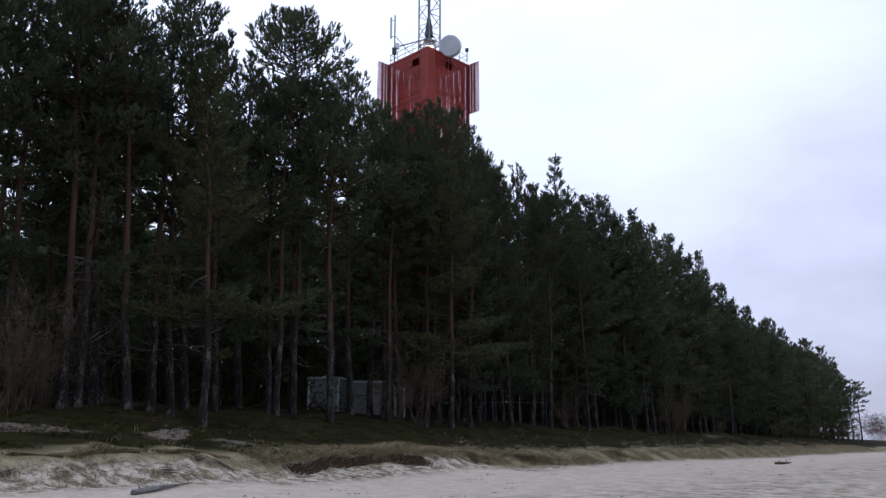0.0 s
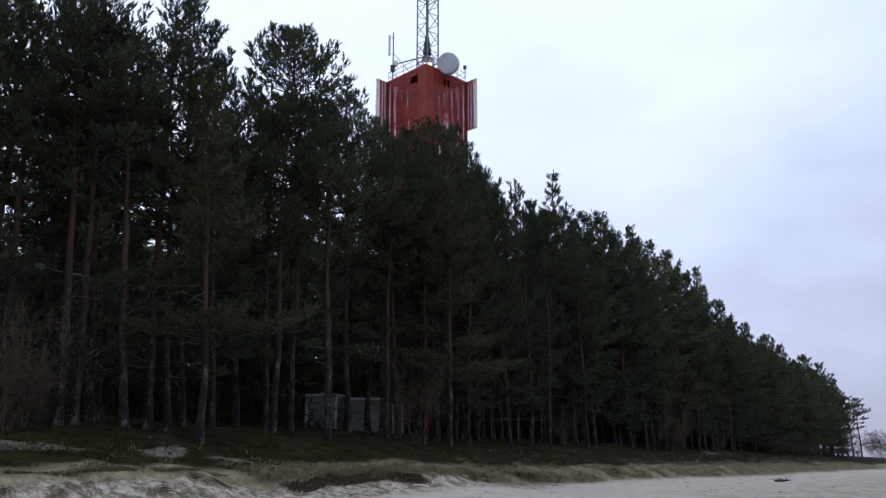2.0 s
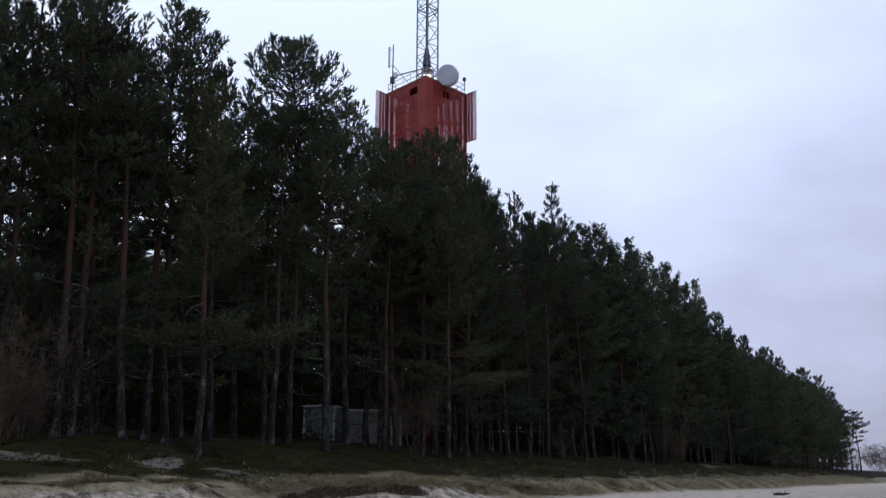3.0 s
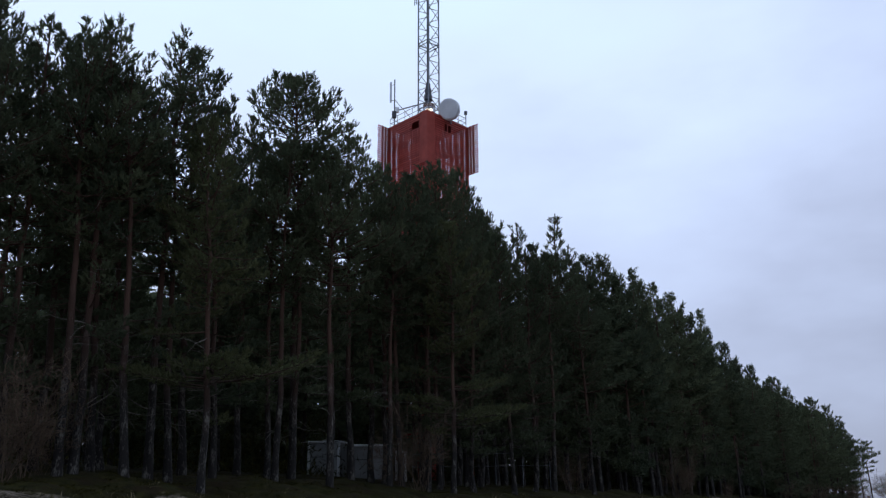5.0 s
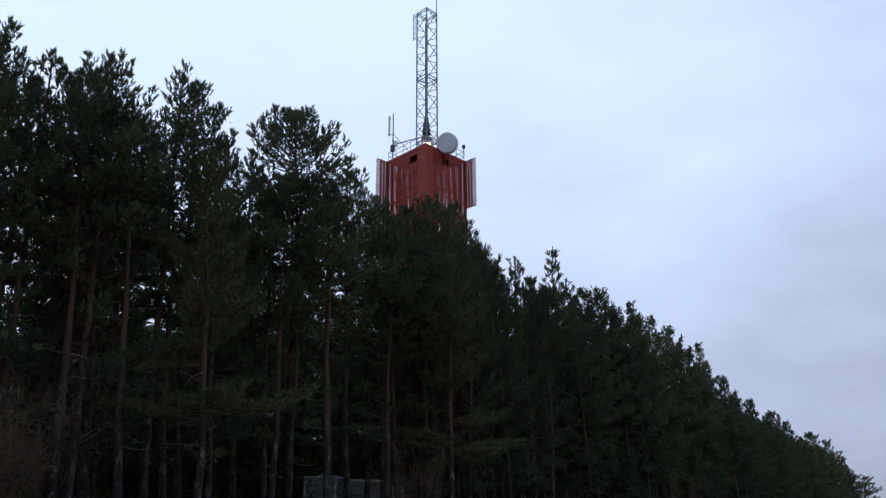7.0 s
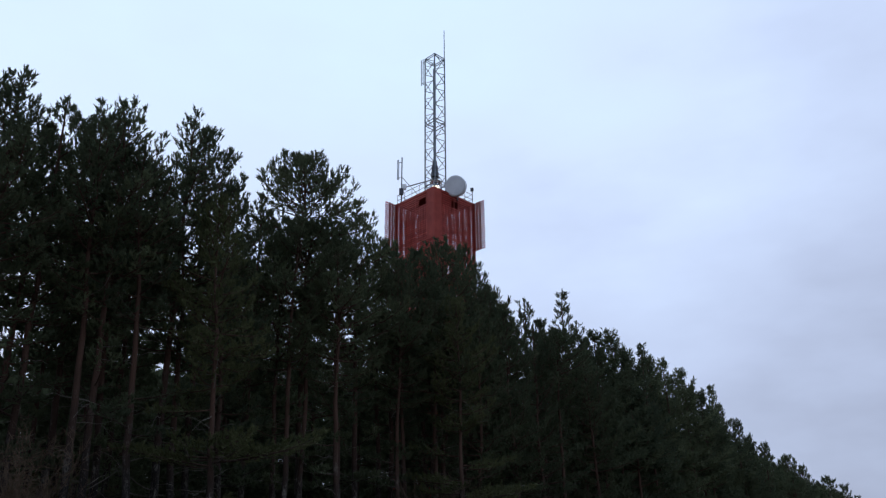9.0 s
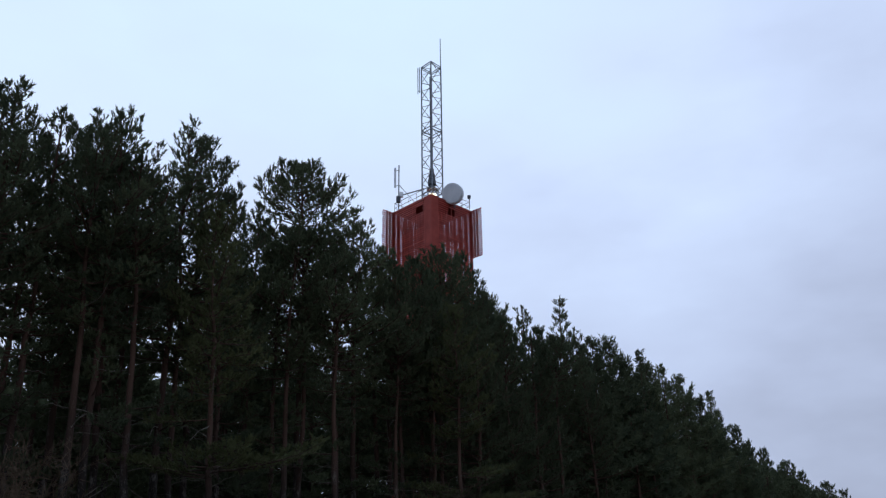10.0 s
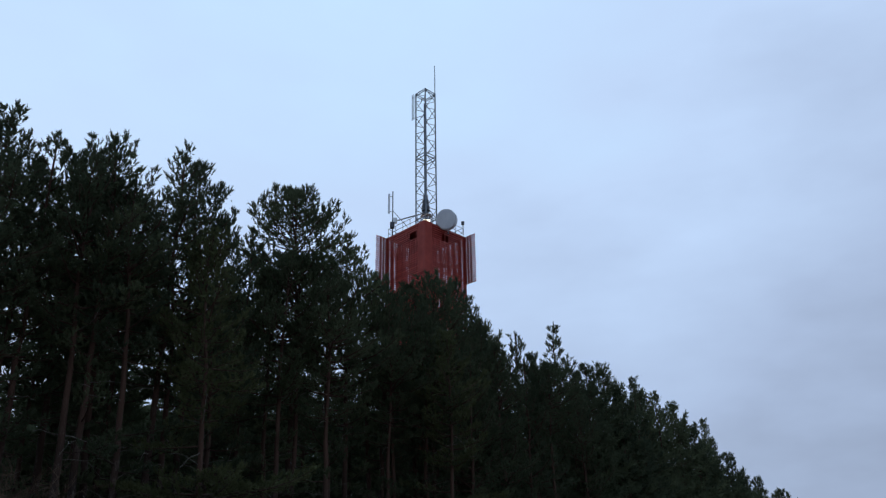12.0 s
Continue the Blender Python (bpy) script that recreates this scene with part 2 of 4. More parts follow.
    def square(v, mid_at, half):
        lin = fma(v, 1.0 / half, -mid_at / half)
        n = N("ShaderNodeMath")
        n.operation = "MULTIPLY"
        L(lin, n.inputs[0]); L(lin, n.inputs[1])
        return n.outputs[0]

    # blown-out hollows where bare sand shows in the heath
    for a0, s0, ra, rs in ((17.9, 22.5, 1.3, 0.8), (19.3, 20.9, 0.9, 1.3), (13.4, 22.3, 2.3, 1.0), (92.0, 26.0, 8.0, 1.6)):
        far_off = N("ShaderNodeMath")
        L(square(along_dune.outputs["Value"], a0, ra), far_off.inputs[0]); L(square(dot.outputs["Value"], s0, rs), far_off.inputs[1])
        hollow = span(fma(mid, 1.9, fma(far_off.outputs[0], -0.8, fma(fine, 0.7, -0.55))), 0.35, 0.75)
        col = blend(hollow, col, blend(span(fine, 0.4, 0.6), (0.070, 0.054, 0.040), (0.205, 0.165, 0.132)))
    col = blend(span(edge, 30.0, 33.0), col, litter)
    # turf torn open where the bank is steep
    nrm = N("ShaderNodeSeparateXYZ")
    L(geo.outputs["True Normal"], nrm.inputs[0])
    torn = N("ShaderNodeMath")
    torn.operation = "MULTIPLY"
    L(span(nrm.outputs["Z"], 0.86, 0.74), torn.inputs[0]); L(span(fma(mid, 1.2, fine), 0.55, 0.8), torn.inputs[1])
    col = blend(torn.outputs[0], col, blend(span(fine, 0.35, 0.65), (0.016, 0.010, 0.007), (0.060, 0.038, 0.024)))
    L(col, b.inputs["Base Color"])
    bp = N("ShaderNodeBump")
    bp.inputs["Strength"].default_value, bp.inputs["Distance"].default_value = 1.0, 0.07
    L(fma(fine, 0.35, mid), bp.inputs["Height"]); L(bp.outputs[0], b.inputs["Normal"])
    return m


def mesh_from(name, verts, faces, mat, smooth=False):
    me = bpy.data.meshes.new(name)
    me.from_pydata(verts, [], faces)
    me.materials.append(mat)
    if smooth:
        me.polygons.foreach_set("use_smooth", [True] * len(me.polygons))
    me.update()
    return me


def build_ground():
    A = [-3000, -1200, -400, -150, -60] + steps((-30, 0, 2), (0, 15, 0.3), (15, 45, 0.13), (45, 80, 0.3), (80, 140, 0.8), (140, 240, 2)) + [250, 280, 330, 420, 600, 1200, 3000]
    S = [-3000, -800, -200, -60, -40, -30, -20, -10, -5] + steps((0, 10, 0.36), (10, 15.2, 0.3), (15.2, 16.6, 0.14), (16.6, 19.0, 0.075), (19.0, 20, 0.16), (20, 32, 0.45), (32, 80, 2.5)) + [90, 120, 180, 400, 1200, 3000]
    verts = [(*plan(a, s), ground_z(a, s)) for a in A for s in S]
    n = len(S)
    faces = [(i * n + j, (i + 1) * n + j, (i + 1) * n + j + 1, i * n + j + 1) for i in range(len(A) - 1) for j in range(n - 1)]
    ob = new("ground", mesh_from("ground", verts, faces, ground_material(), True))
    return tagged(ob, "pale beach sand rising to a dark heathy dune and forest floor", "ground", kind="structure")


build_ground()


def build_sea():
    m = material("grey_sea_water", (0.03, 0.045, 0.055), (0.06, 0.075, 0.085), 0.05, 0.12, 0.5, 1.2)
    verts = [(*plan(a, s), -0.95) for a in (-3000, 3000) for s in (-3000, -31)]
    ob = new("water", mesh_from("water", verts, [(0, 2, 3, 1)], m))
    tagged(ob, "flat grey sea water beyond the beach", "water", kind="structure")


build_sea()


# ---- part helpers ----
def thing(name, at, label, category, group="", kind="", rz=0.0):
    ob = new(name)
    ob.matrix_basis = pose(*at, 0, 0, rz)
    return tagged(ob, label, category, group, kind)


def part(name, bm, mat, parent, label=""):
    me = bpy.data.meshes.new(name)
    bm.to_mesh(me)
    bm.free()
    me.materials.append(mat)
    ob = new(name, me)
    ob.parent = parent
    return tagged(ob, label)


def link_part(name, me, parent, m=None, label=""):
    ob = new(name, me)
    ob.parent = parent
    if m:
        ob.matrix_basis = m
    return tagged(ob, label)


def add_box(bm, lo, hi, m=None, bevel=0.0):
    lo, hi = Vector(lo), Vector(hi)
    mat = Matrix.LocRotScale((lo + hi) / 2, None, hi - lo)
    r = bmesh.ops.create_cube(bm, size=1, matrix=(m @ mat) if m else mat)
    if bevel:
        edges = list({e for v in r["verts"] for e in v.link_edges})
        bmesh.ops.bevel(bm, geom=edges, offset=bevel, segments=1, affect="EDGES")
    return bm


def add_bar(bm, p, q, r, sides=6, r2=None):
    """A round bar from p to q."""
    p, q = Vector(p), Vector(q)
    d = q - p
    m = Matrix.Translation((p + q) / 2) @ d.to_track_quat("Z", "Y").to_matrix().to_4x4()
    bmesh.ops.create_cone(bm, cap_ends=True, segments=sides, radius1=r, radius2=r if r2 is None else r2, depth=d.length, matrix=m)
    return bm


def box_bm(lo, hi, bevel=0.0):
    return add_box(bmesh.new(), lo, hi, None, bevel)


def bar_bm(p, q, r, sides=8, r2=None):
    return add_bar(bmesh.new(), p, q, r, sides, r2)


# ---- pines ----
def tube(verts, faces, pts, radii, sides):
    """Adds a tapered tube along pts."""
    k0 = len(verts)
    for i, p in enumerate(pts):
        d = (pts[min(i + 1, len(pts) - 1)] - pts[max(i - 1, 0)])
        d = d / (np.linalg.norm(d) + 1e-9)
        u = np.cross(d, (0.31, 0.87, 0.38))
        u = u / np.linalg.norm(u)
        v = np.cross(d, u)
        for j in range(sides):
            t = 2 * math.pi * j / sides
            verts.append(tuple(p + radii[i] * (math.cos(t) * u + math.sin(t) * v)))
    for i in range(len(pts) - 1):
        for j in range(sides):
            a, b = k0 + i * sides + j, k0 + i * sides + (j + 1) % sides
            faces.append((a, b, b + sides, a + sides))


def unit(v):
    return v / (np.linalg.norm(v) + 1e-9)


def needle_mesh(name, P, D, rng, blades, length, blade, width, mat, extra=()):
    """Shoots at P along D: each a brush of narrow needle blades."""
    n = len(P)
    tris = np.empty((n, blades, 3, 3))
    ref = np.tile(np.array([0.37, 0.71, 0.6]), (n, 1))
    U = np.cross(D, ref)
    U /= np.linalg.norm(U, axis=1)[:, None] + 1e-9
    V = np.cross(D, U)
    size = rng.uniform(0.7, 1.3, (n, 1))
    for b in range(blades):
        ang = rng.uniform(0, 2 * np.pi, n)[:, None]
        R = np.cos(ang) * U + np.sin(ang) * V
        along = rng.uniform(0.0, 1.0, n)[:, None]
        d = D * rng.uniform(0.6, 1.1, n)[:, None] + R * rng.uniform(0.25, 0.65, n)[:, None]
        d /= np.linalg.norm(d, axis=1)[:, None]
        p = P + D * along * length * size
        w = np.cross(d, R + 0.4 * V)
        w /= np.linalg.norm(w, axis=1)[:, None] + 1e-9
        tip = p + d * blade * size * rng.uniform(0.7, 1.25, n)[:, None]
        tris[:, b, 0], tris[:, b, 1], tris[:, b, 2] = p - w * width, p + w * width, tip
    verts = tris.reshape(-1, 3)
    if len(extra):
        verts = np.concatenate([verts, np.array(extra).reshape(-1, 3)])
    me = bpy.data.meshes.new(name)
    m = len(verts) // 3
    me.vertices.add(m * 3)
    me.vertices.foreach_set("co", verts.astype(np.float32).ravel())
    me.loops.add(m * 3)
    me.loops.foreach_set("vertex_index", np.arange(m * 3, dtype=np.int32))
    me.polygons.add(m)
    me.polygons.foreach_set("loop_start", np.arange(0, m * 3, 3, dtype=np.int32))
    me.update(calc_edges=True)
    me.materials.append(mat)
    return me


def pine_meshes(seed, H=20.0, base=0.4, rmax=2.8, gap=0.60, step=0.20, tufts=0.19, blades=22, length=0.26, blade=0.15, width=0.020, detail=2, low=(), peak=0.3, dead=10, top=1.0, under=4, core=5, core_size=0.10, power=2.1, rise=56, bare=0.27, curl=0.15, dome=None, needles=NEEDLE):
    """A Scots pine: a bending stem, limbs in whorls, side twigs in flat sprays, and upright needle brushes on the twigs."""
    rng = np.random.default_rng(seed)
    verts, faces, P, D, C = [], [], [], [], []
    nz = 14 if detail > 1 else 8
    zs = np.linspace(0, H, nz)
    drift = np.cumsum(rng.normal(0, 0.06, (nz, 2)), axis=0)
    stem = np.column_stack([drift[:, 0] - drift[0, 0], drift[:, 1] - drift[0, 1], zs])
    r0 = H * 0.0078
    radii = r0 * np.clip(1 - zs / H, 0, 1) ** 0.8 + 0.02
    radii[0] *= 1.3
    tube(verts, faces, stem, radii, 10 if detail > 1 else 5)

    def on_stem(z):
        return np.array([np.interp(z, zs, stem[:, 0]), np.interp(z, zs, stem[:, 1]), z])

    def brushes(p, d, n, wide):
        for _ in range(n):
            P.append(p + rng.normal(0, 0.03, 3))
            D.append(unit(d * 0.6 + np.array([0, 0, 0.85]) + rng.normal(0, wide, 3)))

    def limb(z, az, L, el, leafy=True, bend=0.16):
        n = 6 if detail > 1 else 4
        p, pts = on_stem(z), []
        e, a = el, az
        for i in range(n):
            pts.append(p)
            d = np.array([math.cos(e) * math.cos(a), math.cos(e) * math.sin(a), math.sin(e)])
            p = p + d * L / (n - 1)
            e += bend * rng.uniform(0.2, 1.6) if leafy else rng.normal(-0.03, 0.22)
            a += rng.normal(0, 0.16)
        pts = np.array(pts)
        rr = (0.012 + 0.012 * L) * (0.6 if not leafy else 1.0)
        tube(verts, faces, pts, np.linspace(rr, 0.006 if leafy else 0.008, n), 4 if detail > 1 else 3)
        if not leafy:
            return
        f, sgn = bare + rng.uniform(0, 0.1), 1
        while f < 1.0:
            i = min(int(f * (n - 1)), n - 2)
            q = pts[i] + (pts[i + 1] - pts[i]) * (f * (n - 1) - i)
            d = unit(pts[i + 1] - pts[i])
            side = unit(np.cross(d, (0, 0, 1)) + 1e-6) * sgn
            sgn = -sgn
            B = min(1.25, (0.16 + 0.34 * L * (1.08 - f))) * rng.uniform(0.55, 1.3)
            g = unit(d * 0.7 + side * rng.uniform(0.5, 1.0) + np.array([0, 0, rng.uniform(0.0, 0.3)]))
            c = q + g * B
            if detail > 1:
                tube(verts, faces, np.array([q, (q + c) / 2 - np.array([0, 0, 0.03]), c]), (0.013, 0.009, 0.005), 3)
            t = 0.3 * B + rng.uniform(0, tufts)
            while t < B:
                brushes(q + g * t, g, 1, 0.28)
                t += tufts * rng.uniform(0.7, 1.4)
            brushes(c, g, 2, 0.35)
            C.append((q + g * B * 0.55 - np.array([0, 0, 0.02]), 0.25 + B * 0.5))
            f += step * rng.uniform(0.6, 1.5) / L
        brushes(pts[-1], unit(pts[-1] - pts[-2]), 4, 0.35)

    z0 = base * H
    z = z0
    while z < H * 0.985:
        t = (z - z0) / (H - z0)
        prof = (0.55 + 0.45 * min(1, t / peak)) if t < peak else (1 - ((t - peak) / (1 - peak)) ** power * (0.86 if power > 1 else 0.96))
        c = rng.integers(2, 6)
        a0 = rng.uniform(0, 6.28)
        whorl = rng.uniform(0.8, 1.1)
        for k in range(c):
            L = max(0.35, rmax * prof * whorl * rng.uniform(0.55, 1.15))
            el = radians(-6 + rise * t ** 1.2) + rng.normal(0, 0.13)
            if dome:
                # limbs reach out to a rounded crown: its middle height, half width and half height
                zc, rh, rv = dome
                ce, se = math.cos(el + 2 * curl), math.sin(el + 2 * curl)
                qa, qb, qc = (ce / rh) ** 2 + (se / rv) ** 2, se * (z - zc) / rv ** 2, ((z - zc) / rv) ** 2 - 1
                L = max(0.35, (-qb + math.sqrt(max(0.0, qb * qb - qa * qc))) / qa * rng.uniform(0.72, 1.03))
            limb(z + rng.uniform(-0.1, 0.1), a0 + 6.28 * k / c + rng.normal(0, 0.3), L, el, True, curl)
        z += gap * rng.uniform(0.6, 1.5) * (1.0 if t > 0.35 else 1.2)
    for k in range(int(12 * top)):
        P.append(on_stem(H - rng.uniform(0, 0.9)) + rng.normal(0, 0.06, 3))
        D.append(unit(np.array([rng.normal(0, 0.4), rng.normal(0, 0.4), 1.0])))
    for k in range(under):
        limb(rng.uniform(min(0.2, base - 0.05), base) * H, rng.uniform(0, 6.28), rng.uniform(1.2, 2.8), radians(rng.uniform(-12, 12)), True, 0.08)
    for zl, az, L in low:
        limb(zl, radians(az), L, radians(2), True, 0.05)
    live = len(faces)
    for k in range(dead):
        limb(rng.uniform(0.12, max(0.2, base + 0.12)) * H, rng.uniform(0, 6.28), rng.uniform(0.5, 2.2), radians(rng.uniform(-35, 30)), False)
    # old needles packed along the twigs
    heart = [c + rng.normal(0, core_size, (3, 3)) * (1.5 * R, 1.5 * R, 0.8 * R) + rng.normal(0, 0.28, 3) * (R, R, 0.4 * R) for c, R in C for _ in range(core)]
    wood = mesh_from("trunk", verts, faces, BARK, True)
    wood.materials.append(DEADWOOD)
    wood.polygons.foreach_set("material_index", [int(i >= live) for i in range(len(faces))])
    crown = needle_mesh("crown", np.array(P), np.array(D), rng, blades, length, blade, width, needles, heart)
    return wood, crown


def pine(meshes, label, group="pines of the dune forest"):
    ob = thing("pine_tree", (0, 0, 0), label, "tree", group)
    link_part("trunk", meshes[0], ob)
    link_part("crown", meshes[1], ob)
    return ob


TALL = "tall Scots pine with dark green crown and reddish bare stem"
EDGE = "Scots pine at the dune edge with low dark boughs"
FAR = "dark Scots pine standing deeper in the dense forest"
SLIM = "slender Scots pine with a thin airy top"
MID = dict(gap=0.66, step=0.30, tufts=0.26, core=15, core_size=0.18, blades=9, length=0.36, blade=0.22, width=0.034, detail=1, dead=6)
LOW = dict(gap=0.75, step=0.46, tufts=0.42, core=10, core_size=0.18, blades=7, length=0.46, blade=0.36, width=0.060, detail=0, dead=3)
KINDS = {
    "round": (dict(seed=11, base=0.66, rise=60, under=0, dead=18, gap=0.27, curl=0.08, core=9, bare=0.36, dome=(17.0, 3.3, 2.95)), "Scots pine with a rounded open crown on bare limbs"),
    "broad": (dict(seed=12, base=0.42, rmax=3.9, peak=0.35), TALL),
    "broad2": (dict(seed=42, base=0.45, rmax=3.7, peak=0.30, power=1.8), TALL),
    "tall": (dict(seed=13, base=0.53, rmax=3.3, peak=0.35, dead=14), TALL),
    "tall2": (dict(seed=43, base=0.48, rmax=3.4, peak=0.30, power=1.8, dead=14), TALL),
    "vase": (dict(seed=44, base=0.44, rmax=3.1, peak=0.30, power=3.0, rise=58), TALL),
    "vase2": (dict(seed=45, base=0.42, rmax=3.2, peak=0.25, power=2.8, rise=58), TALL),
    "slim": (dict(seed=46, base=0.46, rmax=2.6, peak=0.25, power=1.5, gap=0.7, core=2, tufts=0.2), SLIM),
    "edge": (dict(seed=14, base=0.17, rmax=3.6, peak=0.25, gap=0.66, bare=0.2), EDGE),
    "edge2": (dict(seed=15, base=0.21, rmax=3.7, peak=0.33, gap=0.66, bare=0.2), EDGE),
    "bough": (dict(seed=16, base=0.47, rmax=3.2, low=((5.6, -10, 5.3), (5.8, 195, 4.1), (6.1, 40, 3.0), (5.5, -60, 2.8), (5.9, 235, 2.8), (5.7, 160, 3.0), (5.7, 20, 4.3), (6.0, 300, 3.2), (5.8, 10, 4.8), (5.4, 215, 3.4)), dead=14, bare=0.15, needles=NEEDLE_OLIVE_LIT), "Scots pine with one long low spreading bough"),
    "bough2": (dict(seed=18, base=0.50, rmax=3.2, low=((5.2, -15, 4.6), (5.5, 15, 4.2), (6.3, 200, 3.6), (6.6, 170, 3.0), (5.0, -50, 3.0), (7.6, 10, 3.6), (8.3, 185, 3.2), (4.7, 5, 3.4)), dead=14, bare=0.12, needles=NEEDLE_OLIVE_LIT), "Scots pine with tiers of lower boughs in lit olive green"),
    "spire": (dict(seed=17, base=0.35, rmax=4.0, peak=0.10, gap=0.5, top=0.6, power=0.95, core=2, rise=38), "slender pointed young pine rising over its neighbours"),
    "mid1": (dict(MID, seed=21, base=0.24, rmax=3.8, peak=0.35), EDGE),
    "mid2": (dict(MID, seed=22, base=0.50, rmax=3.7, peak=0.45), TALL),
    "mid3": (dict(MID, seed=23, base=0.12, rmax=3.8, peak=0.3, power=1.9), EDGE),
    "mid4": (dict(MID, seed=24, base=0.26, rmax=3.1, peak=0.2, power=1.5, core=5), SLIM),
    "last": (dict(LOW, seed=34, base=0.5, rmax=3.3, peak=0.5, gap=1.0, core=12, tufts=0.3, under=2, rise=20), "lone Scots pine with a bare stem beside the beach"),
    "far1": (dict(LOW, seed=31, base=0.24, rmax=3.7, peak=0.4), FAR),
    "far2": (dict(LOW, seed=32, base=0.30, rmax=3.7, peak=0.4), FAR),
    "far3": (dict(LOW, seed=33, base=0.08, rmax=3.6, peak=0.3), EDGE),
}
MADE = {}


def plant(kind, x, y, height, turn, lean=0.0, wide=1.0):
    k = height / 20.0
    m = pose(x, y, floor_at(x, y) - 0.12, 0, lean, 0) @ pose(0, 0, 0, 0, 0, turn) @ Matrix.Diagonal((k ** 0.6 * wide, k ** 0.6 * wide, k, 1))
    if kind not in MADE:
        spec, label = KINDS[kind]
        ob = pine(pine_meshes(**spec), label)
        MADE[kind] = ob
        ob.matrix_basis = m
    else:
        ob = MADE[kind].copy()
        scene.collection.objects.link(ob)
        ob.matrix_basis = m
        for c in MADE[kind].children:
            d = c.copy()
            scene.collection.objects.link(d)
            d.parent = ob
    return ob


# the line of the canopy: bearing (x over y) and slope of the treetops seen from the beach
CANOPY_U = (-0.75, -0.62, -0.57, -0.54, -0.51, -0.46, -0.43, -0.415, -0.395, -0.366, -0.33, -0.306, -0.275, -0.26, -0.235, -0.193, -0.16, -0.137, -0.097, -0.06, -0.007, 0.058, 0.09, 0.11, 0.138, 0.163, 0.205, 0.239, 0.289, 0.319, 0.372, 0.412, 0.458, 0.488, 0.52)
CANOPY_W = (0.74, 0.70, 0.63, 0.63, 0.62, 0.63, 0.58, 0.54, 0.58, 0.62, 0.60, 0.56, 0.48, 0.48, 0.49, 0.49, 0.48, 0.47, 0.44, 0.42, 0.425, 0.37, 0.35, 0.31, 0.33, 0.30, 0.29, 0.28, 0.24, 0.21, 0.165, 0.138, 0.118, 0.085, 0.03)
TOWER_AT = (-1.44, 76.0)


def forest():
    rng = np.random.default_rng(5)
    spots = []

    def crest(u, w, kind, back=0.0, wide=1.0):
        y = 33.6 / (0.658 - u) + back
        x = u * y
        h = EYE + (w - (0.020 if u < -0.3 else 0.016 if u < 0.0 else 0.008 if u < 0.2 else 0.004)) * y - floor_at(x, y)
        lean = rng.normal(-1.6 if u < 0 else -0.6, 0.5)
        plant(kind, x - h * math.sin(radians(lean)), y, h, rng.uniform(0, 360), lean, wide)
        spots.append((x, y))

    # treetops that stand out along the canopy
    for row in ((-0.71, 0.745, "broad", 2.0), (-0.655, 0.720, "tall2", 1.0), (-0.625, 0.738, "broad2"), (-0.570, 0.645, "edge2", 1.5), (-0.541, 0.687, "slim", 1.0), (-0.500, 0.640, "broad", 2.5), (-0.460, 0.672, "vase"), (-0.418, 0.530, "edge", 2.5),
                (-0.366, 0.662, "vase2", 0.5), (-0.328, 0.622, "tall2", 1.5), (-0.290, 0.535, "edge2", 0.5), (-0.258, 0.515, "broad2", 3.5), (-0.193, 0.577, "round", 2.0), (-0.226, 0.445, "broad", 1.5), (-0.150, 0.470, "broad", 0.5), (-0.128, 0.502, "broad2", 1.0), (-0.098, 0.462, "broad2", 2.5), (-0.065, 0.430, "tall", -1.0),
                (-0.040, 0.434, "edge2", 1.5), (-0.030, 0.437, "broad2", 0.5), (-0.012, 0.447, "broad", 0.0), (0.004, 0.436, "edge", 1.0), (0.018, 0.428, "edge2", 2.0), (0.038, 0.394, "edge", 0.0), (-0.078, 0.44, "broad", 1.0), (0.060, 0.373, "tall2", 3.0), (0.092, 0.360, "slim", 4.0), (0.110, 0.328, "edge2", 2.0), (0.139, 0.374, "spire", 3.0), (0.160, 0.325, "edge", 2.0),
                (0.181, 0.312, "mid1", 1.0), (0.203, 0.308, "mid3", 2.0), (0.220, 0.282, "mid3", -1.0), (0.238, 0.292, "mid4", 0.0), (0.246, 0.276, "mid1", 1.0), (0.263, 0.274, "mid4", 0.0), (0.283, 0.259, "mid1", 0.0), (0.302, 0.232, "mid3", -1.0), (0.318, 0.238, "mid4", 4.0), (0.345, 0.198, "mid3", 0.0),
                (0.372, 0.168, "far3", 0.0), (0.395, 0.155, "far1", 0.0), (0.412, 0.142, "far3", 0.0), (0.437, 0.13, "far1", 0.0), (0.458, 0.120, "far2", 0.0), (0.473, 0.102, "far3", 0.0)):
        crest(*row)
        if 0.03 < row[0] < 0.37 and row[2] not in ("spire", "slim"):
            crest(row[0] + 0.007, row[1] - 0.022, "mid1" if row[0] < 0.2 else "mid3", 5.0)
    # stems that stand free at the forest edge: bearing, distance ahead, height, kind
    for u, y, h, kind in ((-0.456, 29.5, 17.5, "tall"), (-0.418, 32.0, 17, "round"), (-0.377, 30.5, 16.5, "tall"), (-0.325, 34, 17, "tall"), (-0.286, 31.5, 15.0, "bough"), (-0.20, 38.5, 17.0, "tall"), (-0.18, 40, 17, "round"),
                          (-0.135, 39.0, 16.5, "tall"), (-0.065, 44.0, 15.5, "tall"), (-0.020, 46.5, 16.0, "broad"), (0.010, 45.0, 15.0, "bough2"), (-0.006, 48.5, 17, "tall"), (0.034, 50, 16, "edge"), (0.081, 54, 17, "edge2"), (0.105, 57, 17, "edge"), (0.128, 59, 17, "round"), (0.174, 66, 17, "edge2")):
        plant(kind, u * y, y, h, 20 if kind == "bough" else 0 if kind == "bough2" else rng.uniform(0, 360), rng.normal(-2.6 if u < -0.1 else -0.8, 0.7))
        spots.append((u * y, y))
